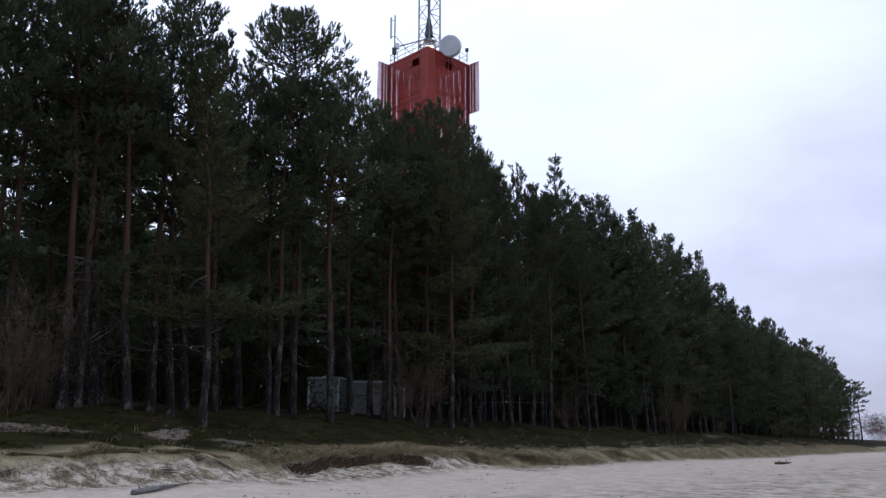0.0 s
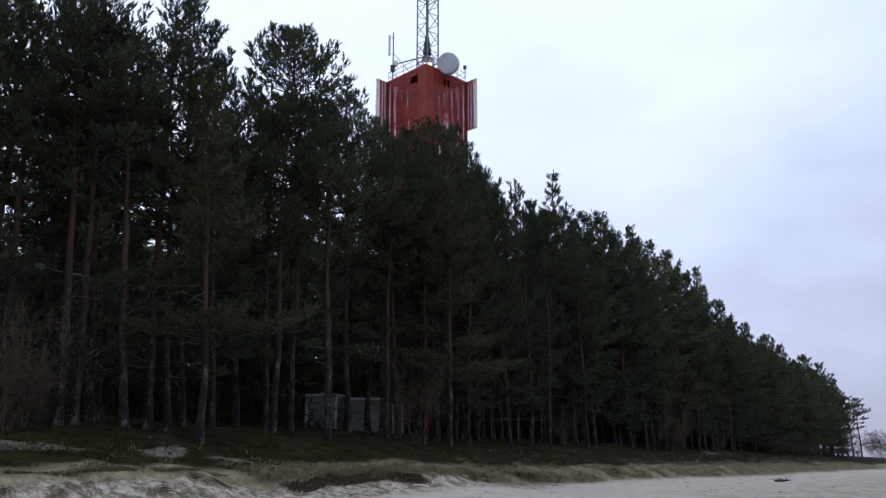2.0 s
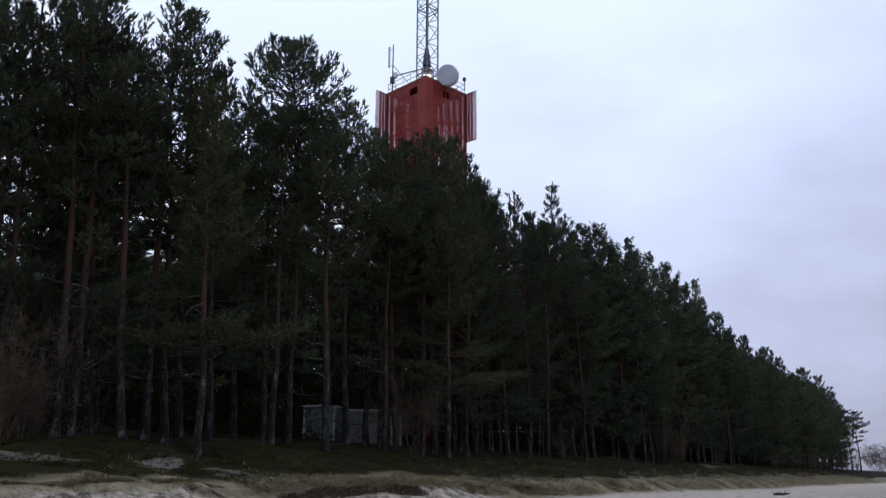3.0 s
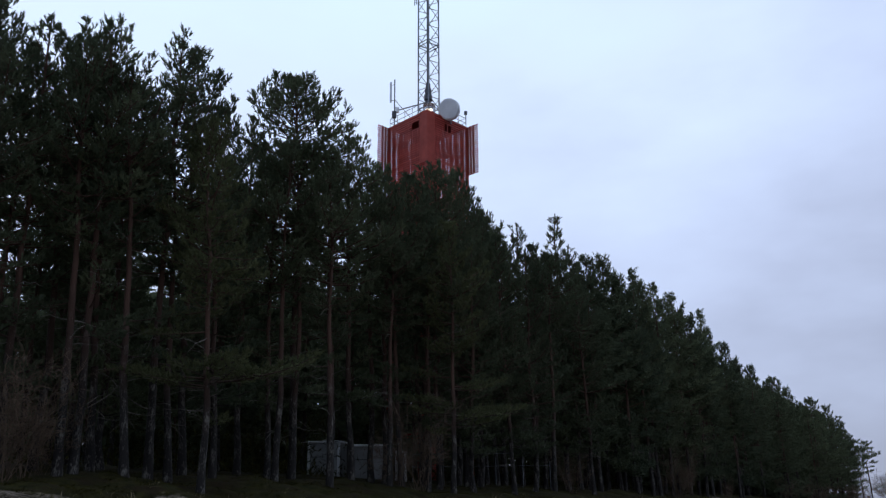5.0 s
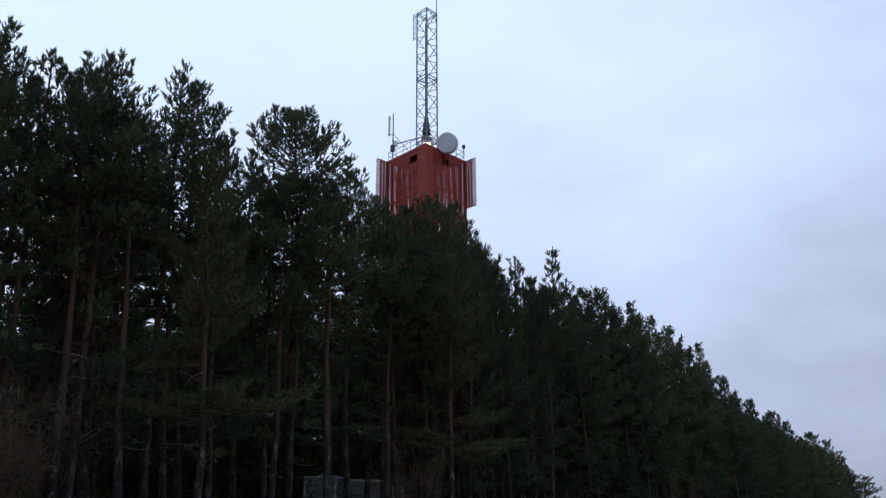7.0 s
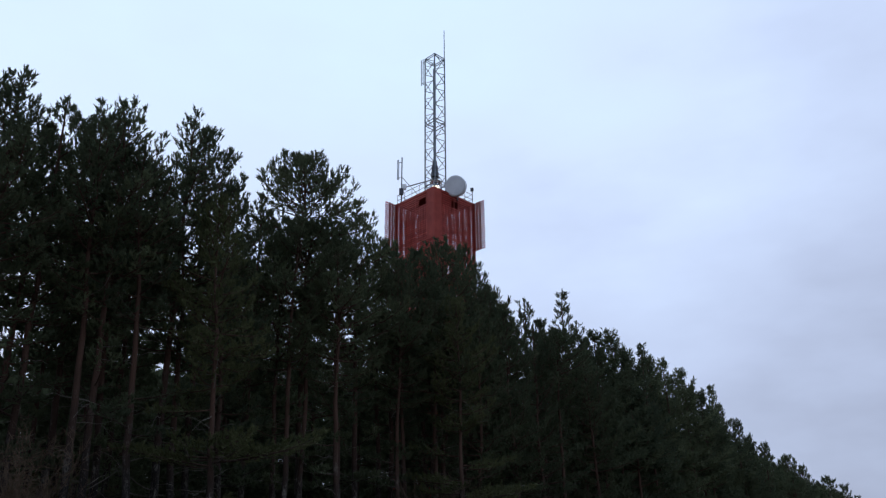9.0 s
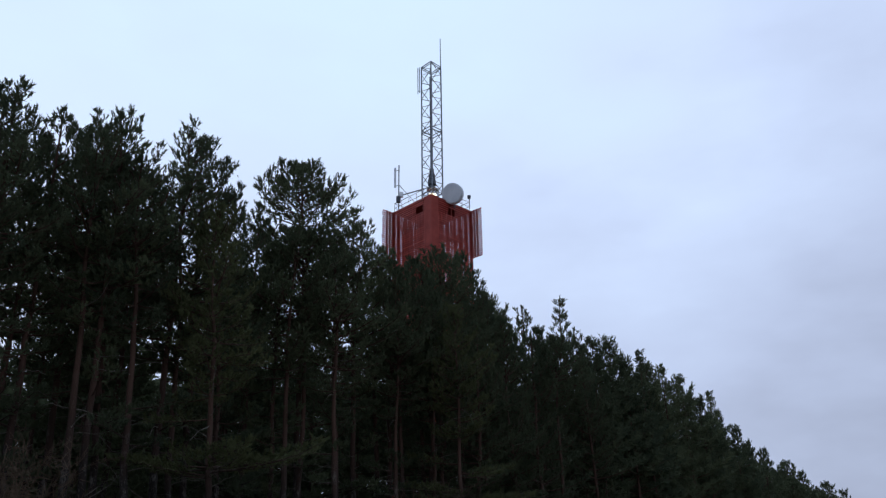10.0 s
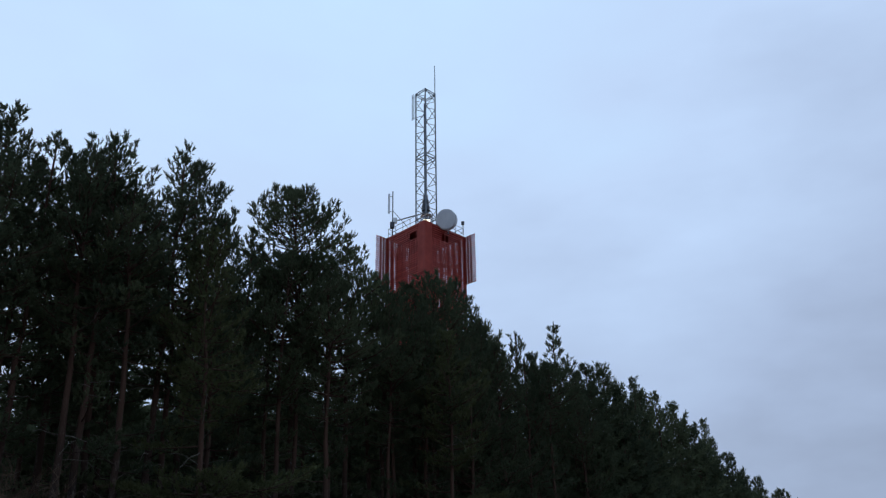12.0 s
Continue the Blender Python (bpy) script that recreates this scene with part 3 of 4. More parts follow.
    # pines further back and round the tower's foot
    for u, y, h, kind in ((-0.505, 39, 16.5, "mid2"), (-0.470, 43, 17.0, "mid1"), (-0.445, 38, 16.0, "mid2"), (-0.125, 65, 14.5, "mid3"), (-0.112, 52.5, 15.0, "mid2"), (-0.092, 63.5, 14.0, "mid1"), (-0.070, 67, 14.0, "mid3"), (-0.034, 63, 15.0, "mid3"), (0.012, 64, 15.5, "mid3"), (0.038, 66, 15.0, "mid1")):
        plant(kind, u * y, y, h, rng.uniform(0, 360), rng.normal(-1.0, 0.6))
        spots.append((u * y, y))
    # the last pines before the open beach
    for u, y, h, kind in ((0.474, 188, 16.0, "mid1"), (0.4805, 190, 14.5, "mid2"), (0.4865, 193, 12.5, "last"), (0.4965, 198, 14.0, "last")):
        plant(kind, u * y, y, h, rng.uniform(0, 360), -2.5, 1.2 if kind == "last" else 0.9)
        spots.append((u * y, y))
    # the rest of the stand, thinning inland
    for a0, a1, da, s0, s1, ds, kinds in ((-14, 62, 6.4, 31, 44, 6.0, ("mid2", "mid2", "mid1")), (-12, 40, 7.5, 44, 64, 8.5, ("far1", "far2")), (40, 62, 5.5, 44, 64, 7.0, ("mid2", "far1")),
                                          (62, 128, 5.6, 29, 41, 5.6, ("mid1", "mid3", "mid2")), (-12, 62, 7.0, 67, 73, 8.0, ("far1", "far2")), (62, 128, 6.0, 41, 58, 6.5, ("mid2", "far1", "far2")), (62, 128, 9.0, 58, 76, 9.0, ("far1", "far2")), (128, 224, 5.0, 28.5, 40, 5.5, ("far3", "far1", "far3"))):
        for a in np.arange(a0, a1, da):
            for s in np.arange(s0, s1, ds):
                x, y = plan(a + rng.uniform(-0.4, 0.4) * da, s + rng.uniform(-0.4, 0.4) * ds)
                turn, h, kind = rng.uniform(0, 360), rng.uniform(16, 20.5), kinds[rng.integers(len(kinds))]
                if y < 10 or x / y > 0.481 or min((x - p) ** 2 + (y - q) ** 2 for p, q in spots) < 4.5 or math.hypot(x - TOWER_AT[0], y - TOWER_AT[1]) < 5.2 or (-9.4 < x < -2.0 and 56.5 < y < 61.5):
                    continue
                cap = EYE + (float(np.interp(x / y, CANOPY_U, CANOPY_W)) - (0.085 if y < 52 else 0.035 if y < 75 else 0.014)) * y - floor_at(x, y)
                if a0 <= 40 and s > 44:
                    h *= 0.73  # younger rows inland
                h = min(h, cap)
                if h < 7:
                    continue
                plant(kind, x, y, h, turn, rng.normal(-1.2, 0.8), 1.3 if a0 == 128 else 1.0)
                spots.append((x, y))


forest()


def far_woods():
    """Young conifers and undergrowth that close the forest behind the stems."""
    rng = np.random.default_rng(71)
    P, D = [], []
    for k in range(40000):
        a, s = rng.uniform(-25, 232), rng.uniform(58, 86)
        if a > 120:
            s -= 20
        x, y = plan(a, s)
        P.append((x, y, ground_z(a, s) + rng.uniform(0, 1) ** 1.2 * (14.5 if a < 40 else 17.5 if a < 75 else 9)))
        D.append(unit(np.array([rng.normal(0, 1), rng.normal(0, 1), 0.5])))
    me = needle_mesh("far_woods", np.array(P), np.array(D), rng, 4, 1.2, 1.3, 0.28, NEEDLE)
    tagged(new("far_woods", me), "dark dense young woods closing the forest behind", "woods", kind="stuff")
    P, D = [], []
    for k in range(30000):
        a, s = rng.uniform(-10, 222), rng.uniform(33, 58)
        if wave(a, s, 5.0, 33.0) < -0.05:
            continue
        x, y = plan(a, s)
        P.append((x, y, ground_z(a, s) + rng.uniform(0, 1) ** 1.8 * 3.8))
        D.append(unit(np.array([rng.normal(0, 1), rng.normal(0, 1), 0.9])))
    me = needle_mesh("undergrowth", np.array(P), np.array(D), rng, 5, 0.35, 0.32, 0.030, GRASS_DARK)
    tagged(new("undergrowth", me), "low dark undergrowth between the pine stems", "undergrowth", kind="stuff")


far_woods()


# ---- the daymark tower ----
def tower():
    X, Y = TOWER_AT
    z0 = floor_at(X, Y)
    T = thing("daymark_tower", (X, Y, z0 - 0.2), "tall red slatted daymark tower rising behind the pines", "tower")
    top, h = 38.8 - z0 + 0.2, 2.75            # roof height over the foot, half the side
    turn = pose(0, 0, 0, 0, 0, 45)
    # frame: corner posts, ring beams, studs, ladder shaft
    for sx in (-1, 1):
        for sy in (-1, 1):
            bm = box_bm((sx * h - 0.12, sy * h - 0.12, 0), (sx * h + 0.12, sy * h + 0.12, top))
            bm.transform(turn)
            part("corner_post", bm, RED_DARK, T)
    for z in np.arange(4.0, top, 5.2):
        bm = bmesh.new()
        for k in range(4):
            add_box(bm, (-h, h - 0.28, z - 0.08), (h, h - 0.14, z + 0.08), pose(0, 0, 0, 0, 0, 45 + 90 * k))
        part("ring_beam", bm, RED_DARK, T)
    for k in range(4):
        for x in (-2.2, -1.2, -0.45, 0.6, 1.35, 2.1):
            wide = 0.17 if k in (0, 3) else 0.10
            bm = box_bm((x - wide, h - 0.14, 9.0), (x + wide, h - 0.03, top - (0.1 if k in (0, 3) else 1.45)))
            bm.transform(pose(0, 0, 0, 0, 0, 45 + 90 * k))
            part("stud", bm, RED_DARK, T)
    # slanting braces inside the two walls turned from the sea
    for k in (0, 3):
        for z, rise in ((top - 5.0, 2.2), (top - 2.4, -1.9), (top - 7.6, -2.2)):
            bm = bmesh.new()
            add_box(bm, (-h, h - 0.45, -0.16), (h, h - 0.30, 0.16), pose(0, 0, 0, 0, 0, 45 + 90 * k) @ pose(0, 0, z, 0, math.degrees(math.atan2(-rise, 2 * h)), 0))
            part("brace", bm, RED_DARK, T)
    bm = box_bm((-0.75, -0.75, 0), (0.75, 0.75, top - 0.3), 0.05)
    bm.transform(turn)
    part("ladder_shaft", bm, RED_DARK, T, "dark red closed shaft inside the frame")
    # slats: shared meshes, one object each; the two panels turned from the beach run on past the corners as wings
    slat = {}
    for w in ("face", "wing"):
        lo, hi = (-h - 0.05, h + 0.05) if w == "face" else (-h - 1.55, h + 1.55)
        me = bpy.data.meshes.new("slat")
        bm = box_bm((lo, -0.025, -0.062 if w == "face" else -0.070), (hi, 0.025, 0.062 if w == "face" else 0.070), 0.008)
        bm.to_mesh(me)
        bm.free()
        me.materials.append(RED)
        slat[w] = me
    rng = np.random.default_rng(3)
    for k in range(4):
        back = k in (0, 3)
        f = bar_bm((0, h, top - 0.1), (0, h, 14.0), 0.05)
        f.transform(pose(0, 0, 0, 0, 0, 45 + 90 * k))
        panel = part("slat_panel", f, RED_DARK, T)
        z = top - 0.12
        i = 0
        while z > 16.0:
            wing = back and z > top - 5.3
            hatch = (not back) and top - 1.35 < z < top - 0.75
            out = 0.06 if not back else 0.03
            m = pose(0, 0, 0, 0, 0, 45 + 90 * k) @ pose(rng.normal(0, 0.02), h + out, z, 14 + rng.normal(0, 2), rng.normal(0, 0.12), 0)
            if hatch:
                # the small square hatch leaves only the slat's far end
                for lo, hi in ((-h - 0.05, -1.65 if k == 1 else -0.45), (-0.65 if k == 1 else 0.45, h + 0.05)):
                    mm = m @ Matrix.Translation(((lo + hi) / 2, 0, 0)) @ Matrix.Diagonal(((hi - lo) / (2 * h + 0.1), 1, 1, 1))
                    link_part("slat", slat["face"], panel, mm)
            else:
                link_part("slat", slat["wing" if wing else "face"], panel, m)
            z -= 0.232
            i += 1
        if back:
            for sx, off in [(sx, off) for sx in (-1, 1) for off in (0.25, 0.60, 0.98)]:
                bm = box_bm((sx * (h + off) - 0.09, h - 0.10, top - 5.3), (sx * (h + off) + 0.09, h, top - 0.05))
                bm.transform(pose(0, 0, 0, 0, 0, 45 + 90 * k))
                part("wing_stud", bm, RED_DARK, T)
    # plain boards round the corner that faces the sea, and the hatches' frames
    for lo, hi in (((-h - 0.14, -h - 0.14, top - 5.4), (-h + 0.85, -h - 0.09, top + 0.05)), ((-h - 0.14, -h - 0.09, top - 5.4), (-h - 0.09, -h + 0.85, top + 0.05))):
        bm = box_bm(lo, hi)
        bm.transform(turn)
        part("corner_board", bm, RUST, T, "plain rust-red board on the tower's corner")
    # roof deck
    bm = box_bm((-h - 0.1, -h - 0.1, top - 0.06), (h + 0.1, h + 0.1, top + 0.06))
    bm.transform(turn)
    part("roof_deck", bm, RED_DARK, T)
    for k in range(4):
        bm = bmesh.new()
        R = pose(0, 0, 0, 0, 0, 45 + 90 * k)
        for z in (0.55, 1.08):
            add_bar(bm, R @ Vector((-h, h - 0.05, top + z)), R @ Vector((h, h - 0.05, top + z)), 0.028)
        for x in np.linspace(-h, h, 6)[:5]:
            add_bar(bm, R @ Vector((x, h - 0.05, top)), R @ Vector((x, h - 0.05, top + 1.1)), 0.028)
        part("railing", bm, STEEL, T, "thin galvanised roof railing")
    # beacon under the mast
    bx, by = 0.1, -2.1
    part("beacon_base", bar_bm((bx, by, top), (bx, by, top + 0.55), 0.42, 14), DARK_STEEL, T)
    bulb = part("beacon_lamp", bar_bm((bx, by, top + 0.58), (bx, by, top + 0.95), 0.24, 14), GLOW, T, "lit warm white beacon lamp")
    part("lantern_glass", bar_bm((bx, by, top + 0.56), (bx, by, top + 1.45), 0.58, 16, 0.50), GLASS, T, "clear lantern glass round the lamp").visible_shadow = False
    part("beacon_cap", bar_bm((bx, by, top + 1.46), (bx, by, top + 1.7), 0.60, 16, 0.2), STEEL, T)
    for k in range(8):
        c, s = 0.60 * math.cos(k * math.pi / 4), 0.60 * math.sin(k * math.pi / 4)
        part("lantern_rib", bar_bm((bx + c, by + s, top + 0.5), (bx + c * 0.9, by + s * 0.9, top + 1.48), 0.022, 5), DARK_STEEL, T)


def mast():
    """Square lattice mast on the tower's roof, a corner to the sea."""
    X, Y = TOWER_AT[0] + 0.07, TOWER_AT[1]
    z0, H, r = 38.87, 17.95, 1.07
    M = thing("lattice_mast", (X, Y, z0), "grey galvanised square lattice mast on the tower roof", "mast")
    cs = [Vector((r * math.cos(k * math.pi / 2), r * math.sin(k * math.pi / 2), 0)) for k in range(4)]
    up = Vector((0, 0, 1))
    for c in cs:
        part("leg", bar_bm(c, c + up * H, 0.085, 6), STEEL, M)
    n = 17
    for k in range(4):
        p, q = cs[k], cs[(k + 1) % 4]
        for i in range(n):
            za, zb = H * i / n, H * (i + 1) / n
            a, b = (p, q) if i % 2 else (q, p)
            part("lacing_bar", bar_bm(a + up * za, b + up * zb, 0.038, 5), STEEL, M)
    for f in (0.115, 0.52, 0.54, 0.985, 0.999):
        bm = bmesh.new()
        for k in range(4):
            add_bar(bm, cs[k] + up * H * f, cs[(k + 1) % 4] + up * H * f, 0.05, 6)
        part("ring", bm, STEEL, M)
    part("cable_run", bar_bm((-0.12, 0.1, 0), (-0.12, 0.1, H * 0.93), 0.09, 6), DARK_STEEL, M, "dark bundle of cables up the mast")
    part("whip_aerial", bar_bm((r, 0, H - 0.2), (r, 0, H + 3.9), 0.055, 5, 0.04), STEEL, M)
    for dx, dz in ((-0.22, 0.0), (-0.40, -0.1)):
        part("dipole", bar_bm((-r + dx, 0, H - 3.4 + dz), (-r + dx, 0, H - 0.05 + dz), 0.05, 6), STEEL, M)
    bm = bmesh.new()
    for z in (H - 3.2, H - 0.5):
        add_bar(bm, (-r, 0, z), (-r - 0.42, 0, z), 0.03, 5)
    part("bracket", bm, STEEL, M)
    for z, rr, hh in ((2.0, 0.30, 0.7), (2.8, 0.42, 0.55), (3.45, 0.34, 0.6), (4.15, 0.24, 0.5)):
        part("drum_aerial", bar_bm((-0.05, -0.55, z), (-0.05, -0.55, z + hh), rr, 12), DARK_STEEL, M, "dark drum-shaped aerial low in the mast")
    part("side_arm", bar_bm((r, -0.1, 2.2), (r + 0.55, -0.3, 2.55), 0.03, 5), STEEL, M)


def dish():
    at = Vector((0.72, 73.3, 39.5))
    D = thing("microwave_dish", at, "pale grey drum-shaped microwave dish on the tower edge", "dish antenna")
    aim = Vector((-0.30, -1, -0.30)).normalized()
    q = aim.to_track_quat("Z", "Y").to_matrix().to_4x4()
    bm = bmesh.new()
    bmesh.ops.create_cone(bm, cap_ends=True, segments=40, radius1=1.06, radius2=1.06, depth=0.62, matrix=q)
    bmesh.ops.bevel(bm, geom=[e for e in bm.edges if len(e.link_faces) == 2 and max(len(f.verts) for f in e.link_faces) > 8], offset=0.05, segments=2, affect="EDGES")
    part("drum", bm, DISH, D)
    bm = bmesh.new()
    bmesh.ops.create_cone(bm, cap_ends=True, segments=40, radius1=0.98, radius2=0.95, depth=0.05, matrix=Matrix.Translation(aim * 0.33) @ q)
    part("radome", bm, DISH, D)
    part("mount_pipe", bar_bm((0.15, 0.75, -1.2), (0.15, 0.75, 1.0), 0.07), STEEL, D)
    part("mount_arm", bar_bm((0.15, 0.75, 0.0), aim * -0.3, 0.09), STEEL, D)


def roof_aerials():
    X, Y = -4.85, 75.6
    A = thing("roof_aerial", (X, Y, 38.86), "slim white panel aerial on a dark roof pole", "antenna")
    part("pole", bar_bm((0, 0, 0), (0, 0, 5.3), 0.06), DARK_STEEL, A)
    part("panel", box_bm((-0.50, -0.1, 2.7), (-0.28, 0.08, 5.0), 0.03), WHITE, A)
    bm = bmesh.new()
    for z in (2.9, 4.7):
        add_bar(bm, (0, 0, z), (-0.4, 0, z), 0.03, 5)
    part("clamp", bm, DARK_STEEL, A)
    part("amplifier_box", box_bm((-0.25, -0.25, 0.9), (0.2, 0.1, 1.6), 0.03), DARK_STEEL, A)
    part("junction_box", box_bm((0.08, -0.2, 1.5), (0.48, 0.1, 2.1), 0.03), WHITE, A)
    part("stay", bar_bm((0.0, 0, 3.0), (2.4, 0.2, 0.1), 0.035, 5), STEEL, A)
    part("boom", bar_bm((0.2, 0, 1.75), (3.9, 0.1, 2.9), 0.07, 6), STEEL, A)
    B = thing("roof_spotlight", (2.4, 75.4, 38.86), "small dark roof spotlight on a short post", "lamp")
    part("post", bar_bm((0, 0, 0), (0, 0, 1.2), 0.05), STEEL, B)
    part("housing", box_bm((-0.18, -0.2, 1.15), (0.15, 0.15, 1.45), 0.03), DARK_STEEL, B)


tower()
mast()
dish()
roof_aerials()


# ---- sheds and fence at the tower's foot ----
def shed(x, y, w, d, h, rz, label):
    z = floor_at(x, y) - 0.1
    S = thing("equipment_shed", (x, y, z), label, "shed", "sheds by the tower", rz=rz)
    part("wall", box_bm((-w / 2, -d / 2, 0), (w / 2, d / 2, h), 0.02), HUT, S)
    part("roof", box_bm((-w / 2 - 0.08, -d / 2 - 0.1, h), (w / 2 + 0.08, d / 2 + 0.1, h + 0.13), 0.02), HUT_TRIM, S)
    for sx in (-1, 1):
        part("corner_trim", box_bm((sx * w / 2 - 0.09, -d / 2 - 0.03, 0), (sx * w / 2 + 0.09, -d / 2 + 0.06, h - 0.004)), HUT_TRIM, S)
    part("panel_seam", box_bm((-w / 2 + 0.1, -d / 2 - 0.02, h * 0.6), (w / 2 - 0.1, -d / 2 + 0.01, h * 0.6 + 0.05)), DARK_STEEL, S)
    if w > 1.5:
        part("door", box_bm((w / 2 - 1.25, -d / 2 - 0.045, 0.1), (w / 2 - 0.4, -d / 2 - 0.004, h - 0.25), 0.01), HUT, S)


shed(-5.2, 58.5, 2.75, 2.4, 2.25, 6, "low grey sheet-metal equipment shed with white trim")
shed(-8.25, 60.0, 2.2, 2.0, 2.5, -12, "small pale grey equipment shed among the trunks")
shed(-3.15, 60.5, 0.65, 0.8, 2.2, 5, "narrow pale switch cabinet beside the shed")


def fence():
    F = thing("fence", (-2.2, 58.0, floor_at(-2.2, 58.0)), "thin grey steel fence with pale rails", "fence")
    for x in np.arange(0, 9.6, 1.9):
        z = floor_at(-2.2 + x, 58.0 + 0.12 * x) - floor_at(-2.2, 58.0)
        part("post", bar_bm((x, 0.12 * x, z - 0.3), (x, 0.12 * x, z + 1.9), 0.025, 6), STEEL, F)
    for h in (1.0, 1.85):
        part("rail", bar_bm((0, 0, h), (9.5, 1.14, h + 0.1), 0.016, 5), STEEL, F)


fence()


# ---- driftwood ----
def driftwood(x, y, length, radius, rz, label, seed, mat, stubs=3):
    rng = np.random.default_rng(seed)
    D = thing("driftwood_log", (x, y, floor_at(x, y)), label, "driftwood", rz=rz)
    verts, faces = [], []
    n = 9
    t = np.linspace(0, 1, n)
    pts = np.column_stack([(t - 0.5) * length, 0.06 * np.sin(4 * t) + rng.normal(0, 0.01, n), radius * (0.35 - 0.2 * t) + 0.10 * t])
    tube(verts, faces, pts, radius * (0.55 + 0.5 * np.sin(np.pi * np.clip(t * 0.85 + 0.1, 0, 1))) * (1 - 0.8 * t), 9)
    faces += [tuple(range(9))[::-1], tuple(range(9 * (n - 1), 9 * n))]
    link_part("log", mesh_from("log", verts, faces, mat, True), D)
    verts, faces = [], []
    for k in range(stubs):
        p = pts[1 + (2 * k) % 7]
        e = p + np.array([rng.uniform(-0.3, 0.1), rng.uniform(-0.25, 0.25), rng.uniform(0.05, 0.40)]) * length * 0.5
        tube(verts, faces, np.array([p, (p + e) / 2 + rng.normal(0, 0.02, 3), e]), (radius * 0.3, radius * 0.2, radius * 0.08), 5)
    link_part("branch_stub", mesh_from("branch_stub", verts, faces, mat, True), D)


driftwood(-6.20, 19.0, 2.8, 0.085, 83, "grey weathered driftwood log half buried in sand", 2, WOOD, 1)
driftwood(21.3, 53.2, 1.0, 0.13, -20, "dark broken driftwood branch lying on the sand", 4, SOIL, 8)


# ---- grasses and shrubs ----
def blades(name, label, category, mat, n, seed, place, tall, wide, lean, pull=(0.06, -0.05, 0.0)):
    """A stand of curved grass blades; place(rng) gives a, s and a size."""
    rng = np.random.default_rng(seed)
    V = np.empty((n, 5, 3))
    k = 0
    while k < n:
        a0, s0, size, tuft = place(rng)
        for _ in range(tuft):
            if k >= n:
                break
            a, s = a0 + rng.normal(0, 0.10 * size), s0 + rng.normal(0, 0.10 * size)
            x, y = plan(a, s)
            z = ground_z(a, s) - 0.03
            t = rng.uniform(0, 6.283)
            w = np.array([math.cos(t), math.sin(t), 0]) * wide * rng.uniform(0.6, 1.2)
            t2 = rng.uniform(0, 6.283)
            b = np.array([math.cos(t2), math.sin(t2), 0]) * lean * size * rng.uniform(0.2, 1.2) + np.array(pull) * size
            h = tall * size * rng.uniform(0.5, 1.2)
            p = np.array([x, y, z])
            mid = p + b * 0.4 + np.array([0, 0, h * 0.62])
            V[k] = p - w, p + w, mid + w * 0.7, mid - w * 0.7, p + b * 1.3 + np.array([0, 0, h * (1 - 0.3 * lean)])
            k += 1
    faces = [f for i in range(n) for f in ((5 * i, 5 * i + 1, 5 * i + 2, 5 * i + 3), (5 * i + 3, 5 * i + 2, 5 * i + 4))]
    ob = new(name, mesh_from(name, V.reshape(-1, 3).tolist(), faces, mat))
    return tagged(ob, label, category, kind="stuff")


def along(rng):
    """Denser near the camera."""
    return 6 + 150 * rng.uniform(0, 1) ** 2.2


def place_marram(rng):
    while True:
        a = along(rng)
        s = (18.15 + rng.gamma(1.2, 0.16) if a < 18 else 17.60 - 0.9 * min(1.0, max(0.0, (a - 27) / 8)) + rng.gamma(1.7, 0.42 + 0.008 * max(0.0, a - 30))) - scarp_shift(a)
        if wave(a, s, 1.6, 12.0) + 0.5 * wave(a, s, 5.0, 2.0) > (0.08 if a < 18 else -0.22):
            return a, s, rng.uniform(0.6, 1.15) * (1 + a / 150) * (0.6 if a < 18 else 1.0), 9


def place_sparse(rng):
    a = along(rng)
    while eroded(a) > 0.3:
        a = along(rng)
    s = rng.uniform(16.3, 18.4) - scarp_shift(a)
    return a, s, rng.uniform(0.5, 1.0), 6


def lip(a):
    """Where the torn bank breaks away: just inland of its steepest step."""
    spots = [16.4 + 0.06 * i for i in range(42)]
    z = [ground_z(a, s) for s in spots]
    k = max(range(41), key=lambda i: z[i + 1] - z[i])
    return spots[k + 1] + 0.04


def place_fringe(rng):
    while True:
        a = rng.uniform(16, 46)
        if eroded(a) > 0.2:
            return a, lip(a) + rng.uniform(0.08, 0.48), rng.uniform(0.5, 1.2), 7


def place_straw(rng):
    a = along(rng)
    return a, rng.uniform(19, 25), rng.uniform(0.6, 1.2), 4


def place_heath(rng):
    while True:
        a, s = along(rng), 18.3 + 14 * rng.uniform(0, 1) ** 1.3
        if wave(a, s, 2.6, 21.0) + 0.6 * wave(a, s, 0.9, 25.0) > -0.05 - 0.02 * (s - 20):
            return a, s, rng.uniform(0.6, 1.3) * (1 + a / 140), 12


blades("dune_grass", "dry straw-coloured marram grass along the dune edge", "grass", GRASS_DRY, 66000, 41, place_marram, 0.16, 0.011, 0.36)
blades("turf_fringe", "dry grass roots hanging over the torn turf bank", "grass", GRASS_DRY, 9000, 44, place_fringe, 0.12, 0.010, 0.32, (0.10, -0.065, -0.05))
blades("sparse_grass", "scattered dry grass tufts on the sandy dune foot", "grass", GRASS_DRY, 3600, 42, place_sparse, 0.26, 0.008, 0.25)
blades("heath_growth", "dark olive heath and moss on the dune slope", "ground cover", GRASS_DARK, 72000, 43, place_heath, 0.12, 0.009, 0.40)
blades("straw_tufts", "thin straw blades standing in the dark heath", "grass", GRASS_DRY, 1000, 45, place_straw, 0.30, 0.006, 0.35)


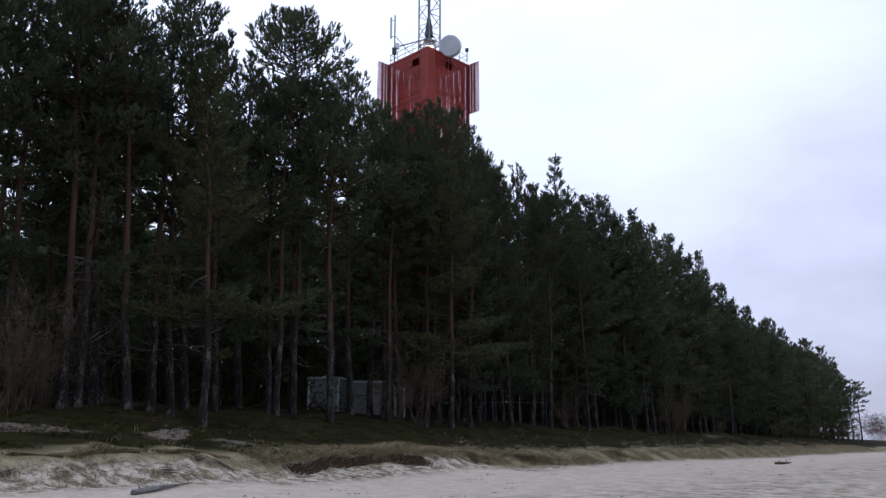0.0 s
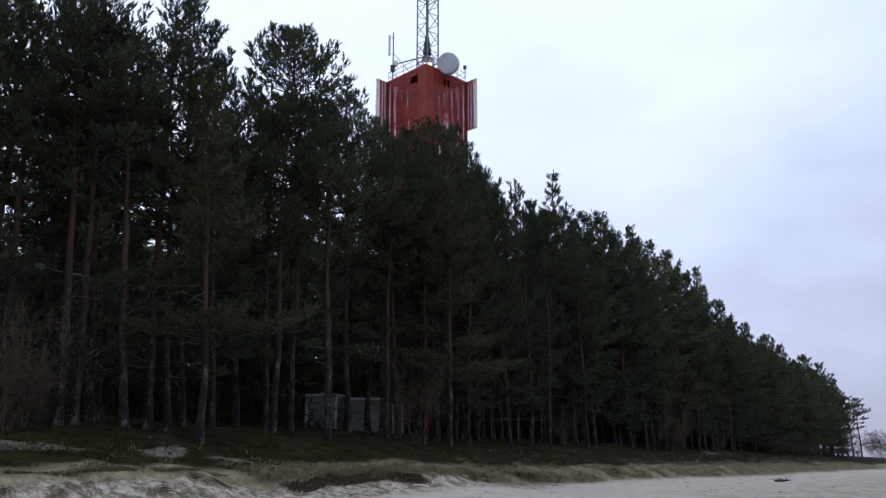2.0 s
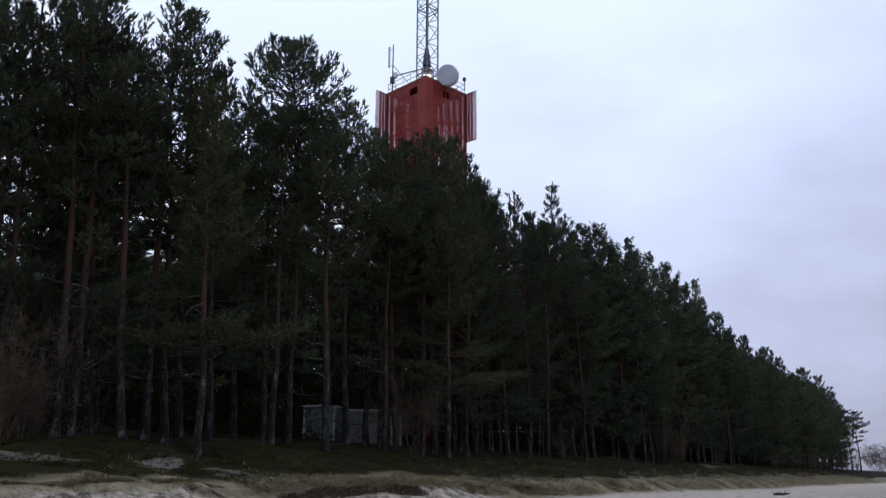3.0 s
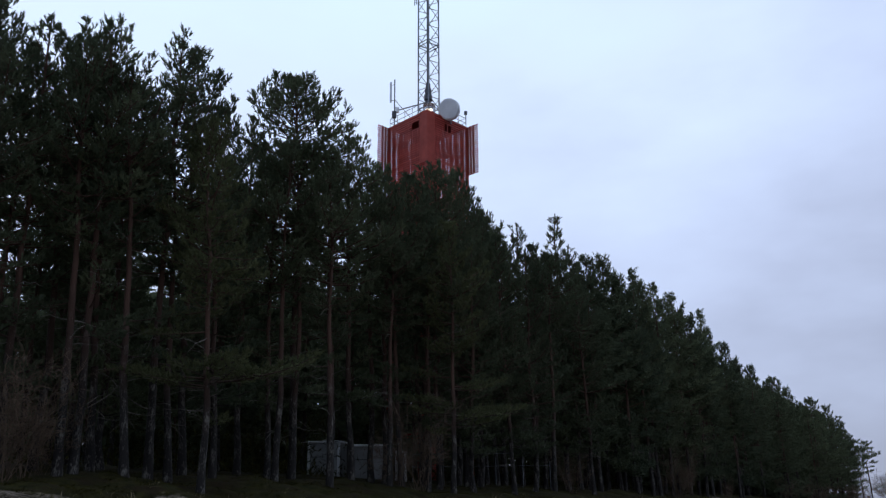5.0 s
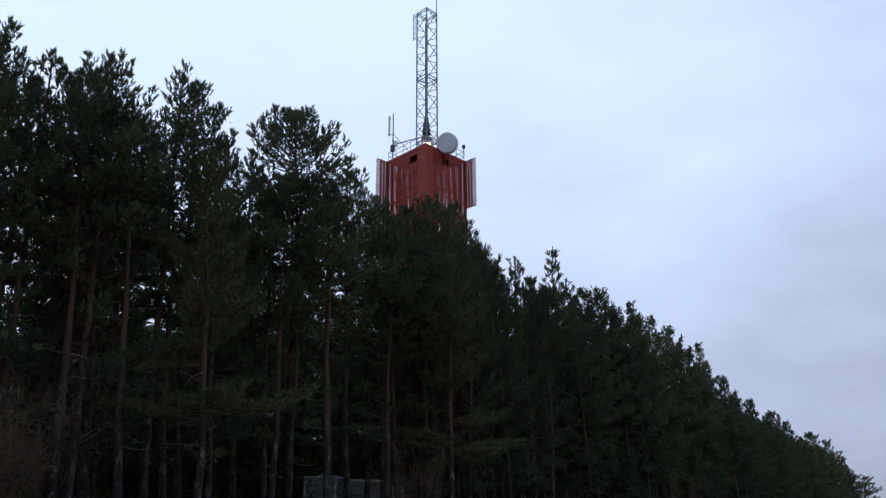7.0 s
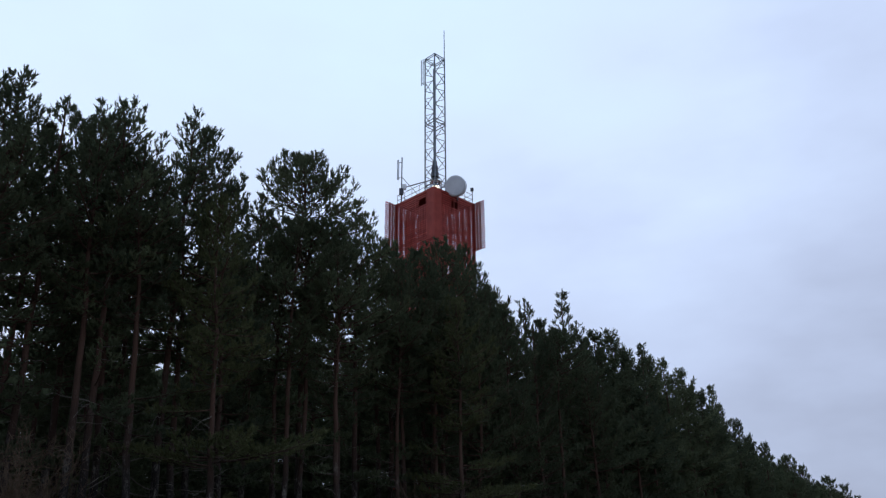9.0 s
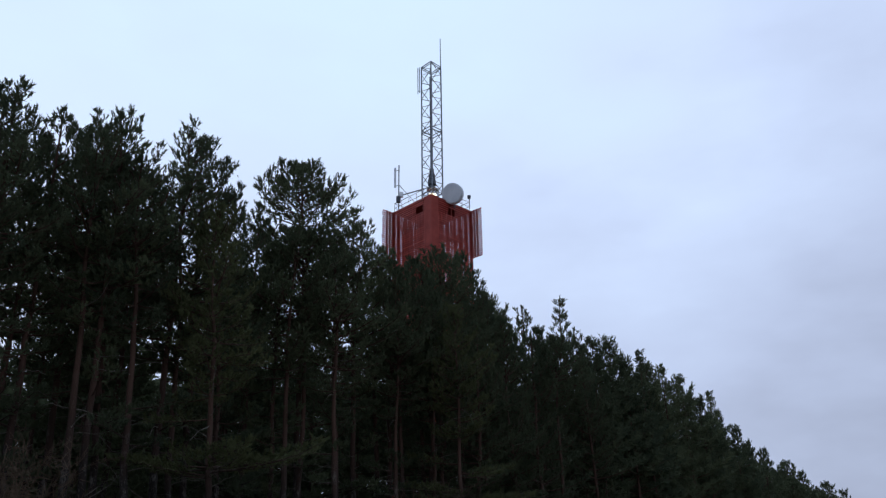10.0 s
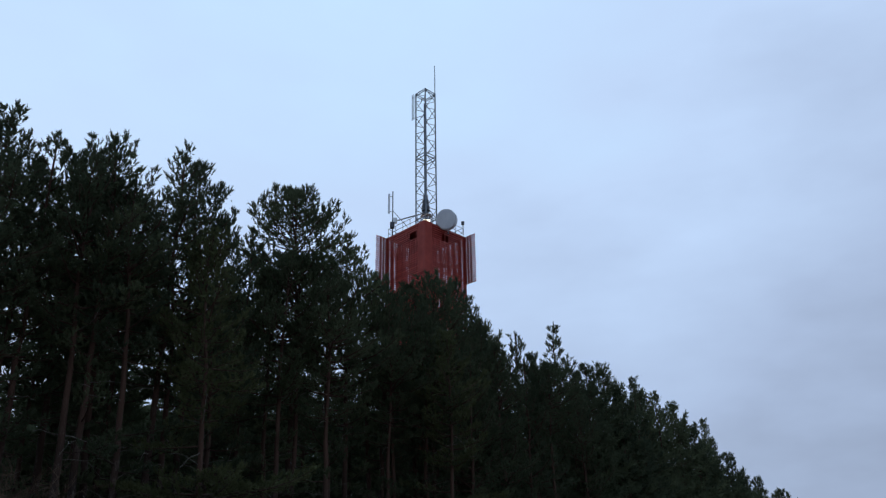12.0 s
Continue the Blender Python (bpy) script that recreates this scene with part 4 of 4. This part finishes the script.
def beach_litter():
    """Bits of weed, bark and twigs along the drift lines on the sand."""
    rng = np.random.default_rng(61)
    verts, faces = [], []
    for k in range(46):
        a0 = 8 + 75 * rng.uniform(0, 1) ** 1.3
        s0 = rng.choice((8.5, 11.0, 12.8, 14.4)) + rng.normal(0, 0.4) + 0.8 * wave(a0, 0, 6.0, 50.0)
        size = rng.uniform(0.05, 0.45)
        for j in range(int(3 + 14 * size)):
            a, s = a0 + rng.normal(0, size), s0 + rng.normal(0, 0.25 * size)
            x, y = plan(a, s)
            p = np.array([x, y, ground_z(a, s) + 0.004])
            L, t = rng.uniform(0.02, 0.13), rng.uniform(0, 6.283)
            d = np.array([math.cos(t), math.sin(t), rng.uniform(0, 0.15)])
            r = rng.uniform(0.006, 0.018)
            tube(verts, faces, np.array([p - d * L / 2, p + rng.normal(0, 0.012, 3), p + d * L / 2]), (0.004, r, 0.003), 4)
    ob = new("beach_litter", mesh_from("beach_litter", verts, faces, SOIL, True))
    tagged(ob, "dark scraps of weed and bark strewn on the sand", "litter", kind="stuff")


beach_litter()


def shrub_mesh(seed, h, stems, mat):
    rng = np.random.default_rng(seed)
    verts, faces = [], []
    for k in range(stems):
        az, el = rng.uniform(0, 6.283), radians(rng.uniform(45, 85))
        L = h * rng.uniform(0.6, 1.1)
        d = np.array([math.cos(el) * math.cos(az), math.cos(el) * math.sin(az), math.sin(el)])
        p = np.array([rng.normal(0, 0.15), rng.normal(0, 0.15), 0])
        pts = [p, p + d * L * 0.5 + rng.normal(0, 0.05, 3), p + d * L + rng.normal(0, 0.12, 3)]
        tube(verts, faces, np.array(pts), (0.010, 0.006, 0.003), 3)
        for j in range(13):
            f = rng.uniform(0.3, 1)
            q = pts[0] + (pts[2] - pts[0]) * f
            e = unit(d + rng.normal(0, 0.7, 3)) * L * rng.uniform(0.12, 0.3)
            tube(verts, faces, np.array([q, q + e * 0.5 + rng.normal(0, 0.03, 3), q + e]), (0.006, 0.004, 0.002), 3)
            for i in range(3):
                g = q + e * rng.uniform(0.3, 1)
                e2 = unit(e + rng.normal(0, 0.35, 3)) * 0.35 * rng.uniform(0.5, 1.3)
                tube(verts, faces, np.array([g, g + e2]), (0.008, 0.004), 3)
    return mesh_from("twigs", verts, faces, mat, True)


def shrubs():
    me = [shrub_mesh(k, 3.0, 16, NEEDLE_BROWN) for k in (1, 2)]
    rng = np.random.default_rng(9)
    for u, y, h in ((-0.53, 27, 4.2), (-0.505, 28, 3.4), (-0.48, 29.5, 2.6), (-0.03, 46, 5.5), (-0.055, 45, 3.0), (0.15, 62, 3), (0.27, 84, 4.5), (0.285, 88, 4.0), (0.33, 95, 2.5), (0.40, 118, 3.0), (0.45, 150, 3), (0.47, 165, 3.2), (0.48, 172, 3.0), (0.425, 132, 3.2), (0.438, 140, 2.8), (0.461, 158, 3.4), (0.476, 169, 3.2), (0.486, 180, 3.2), (0.492, 186, 2.6),
                    (0.512, 270, 9), (0.519, 280, 8), (0.526, 275, 9), (0.534, 290, 8), (0.543, 300, 9), (0.552, 310, 9)):
        x = u * y
        far = y > 250
        ob = thing("bare_shrub", (x, y, floor_at(x, y) - 0.1), "distant leafless grey thicket by the shore" if far else "leafless brown shrub at the forest edge", "shrub", "bare shrubs", rz=rng.uniform(0, 360))
        k = h / 3.0
        ob.scale = (k * (1.6 if far else 1.0), k * (1.6 if far else 1.0), k)
        link_part("thicket", me[int(rng.integers(2))], ob)


shrubs()
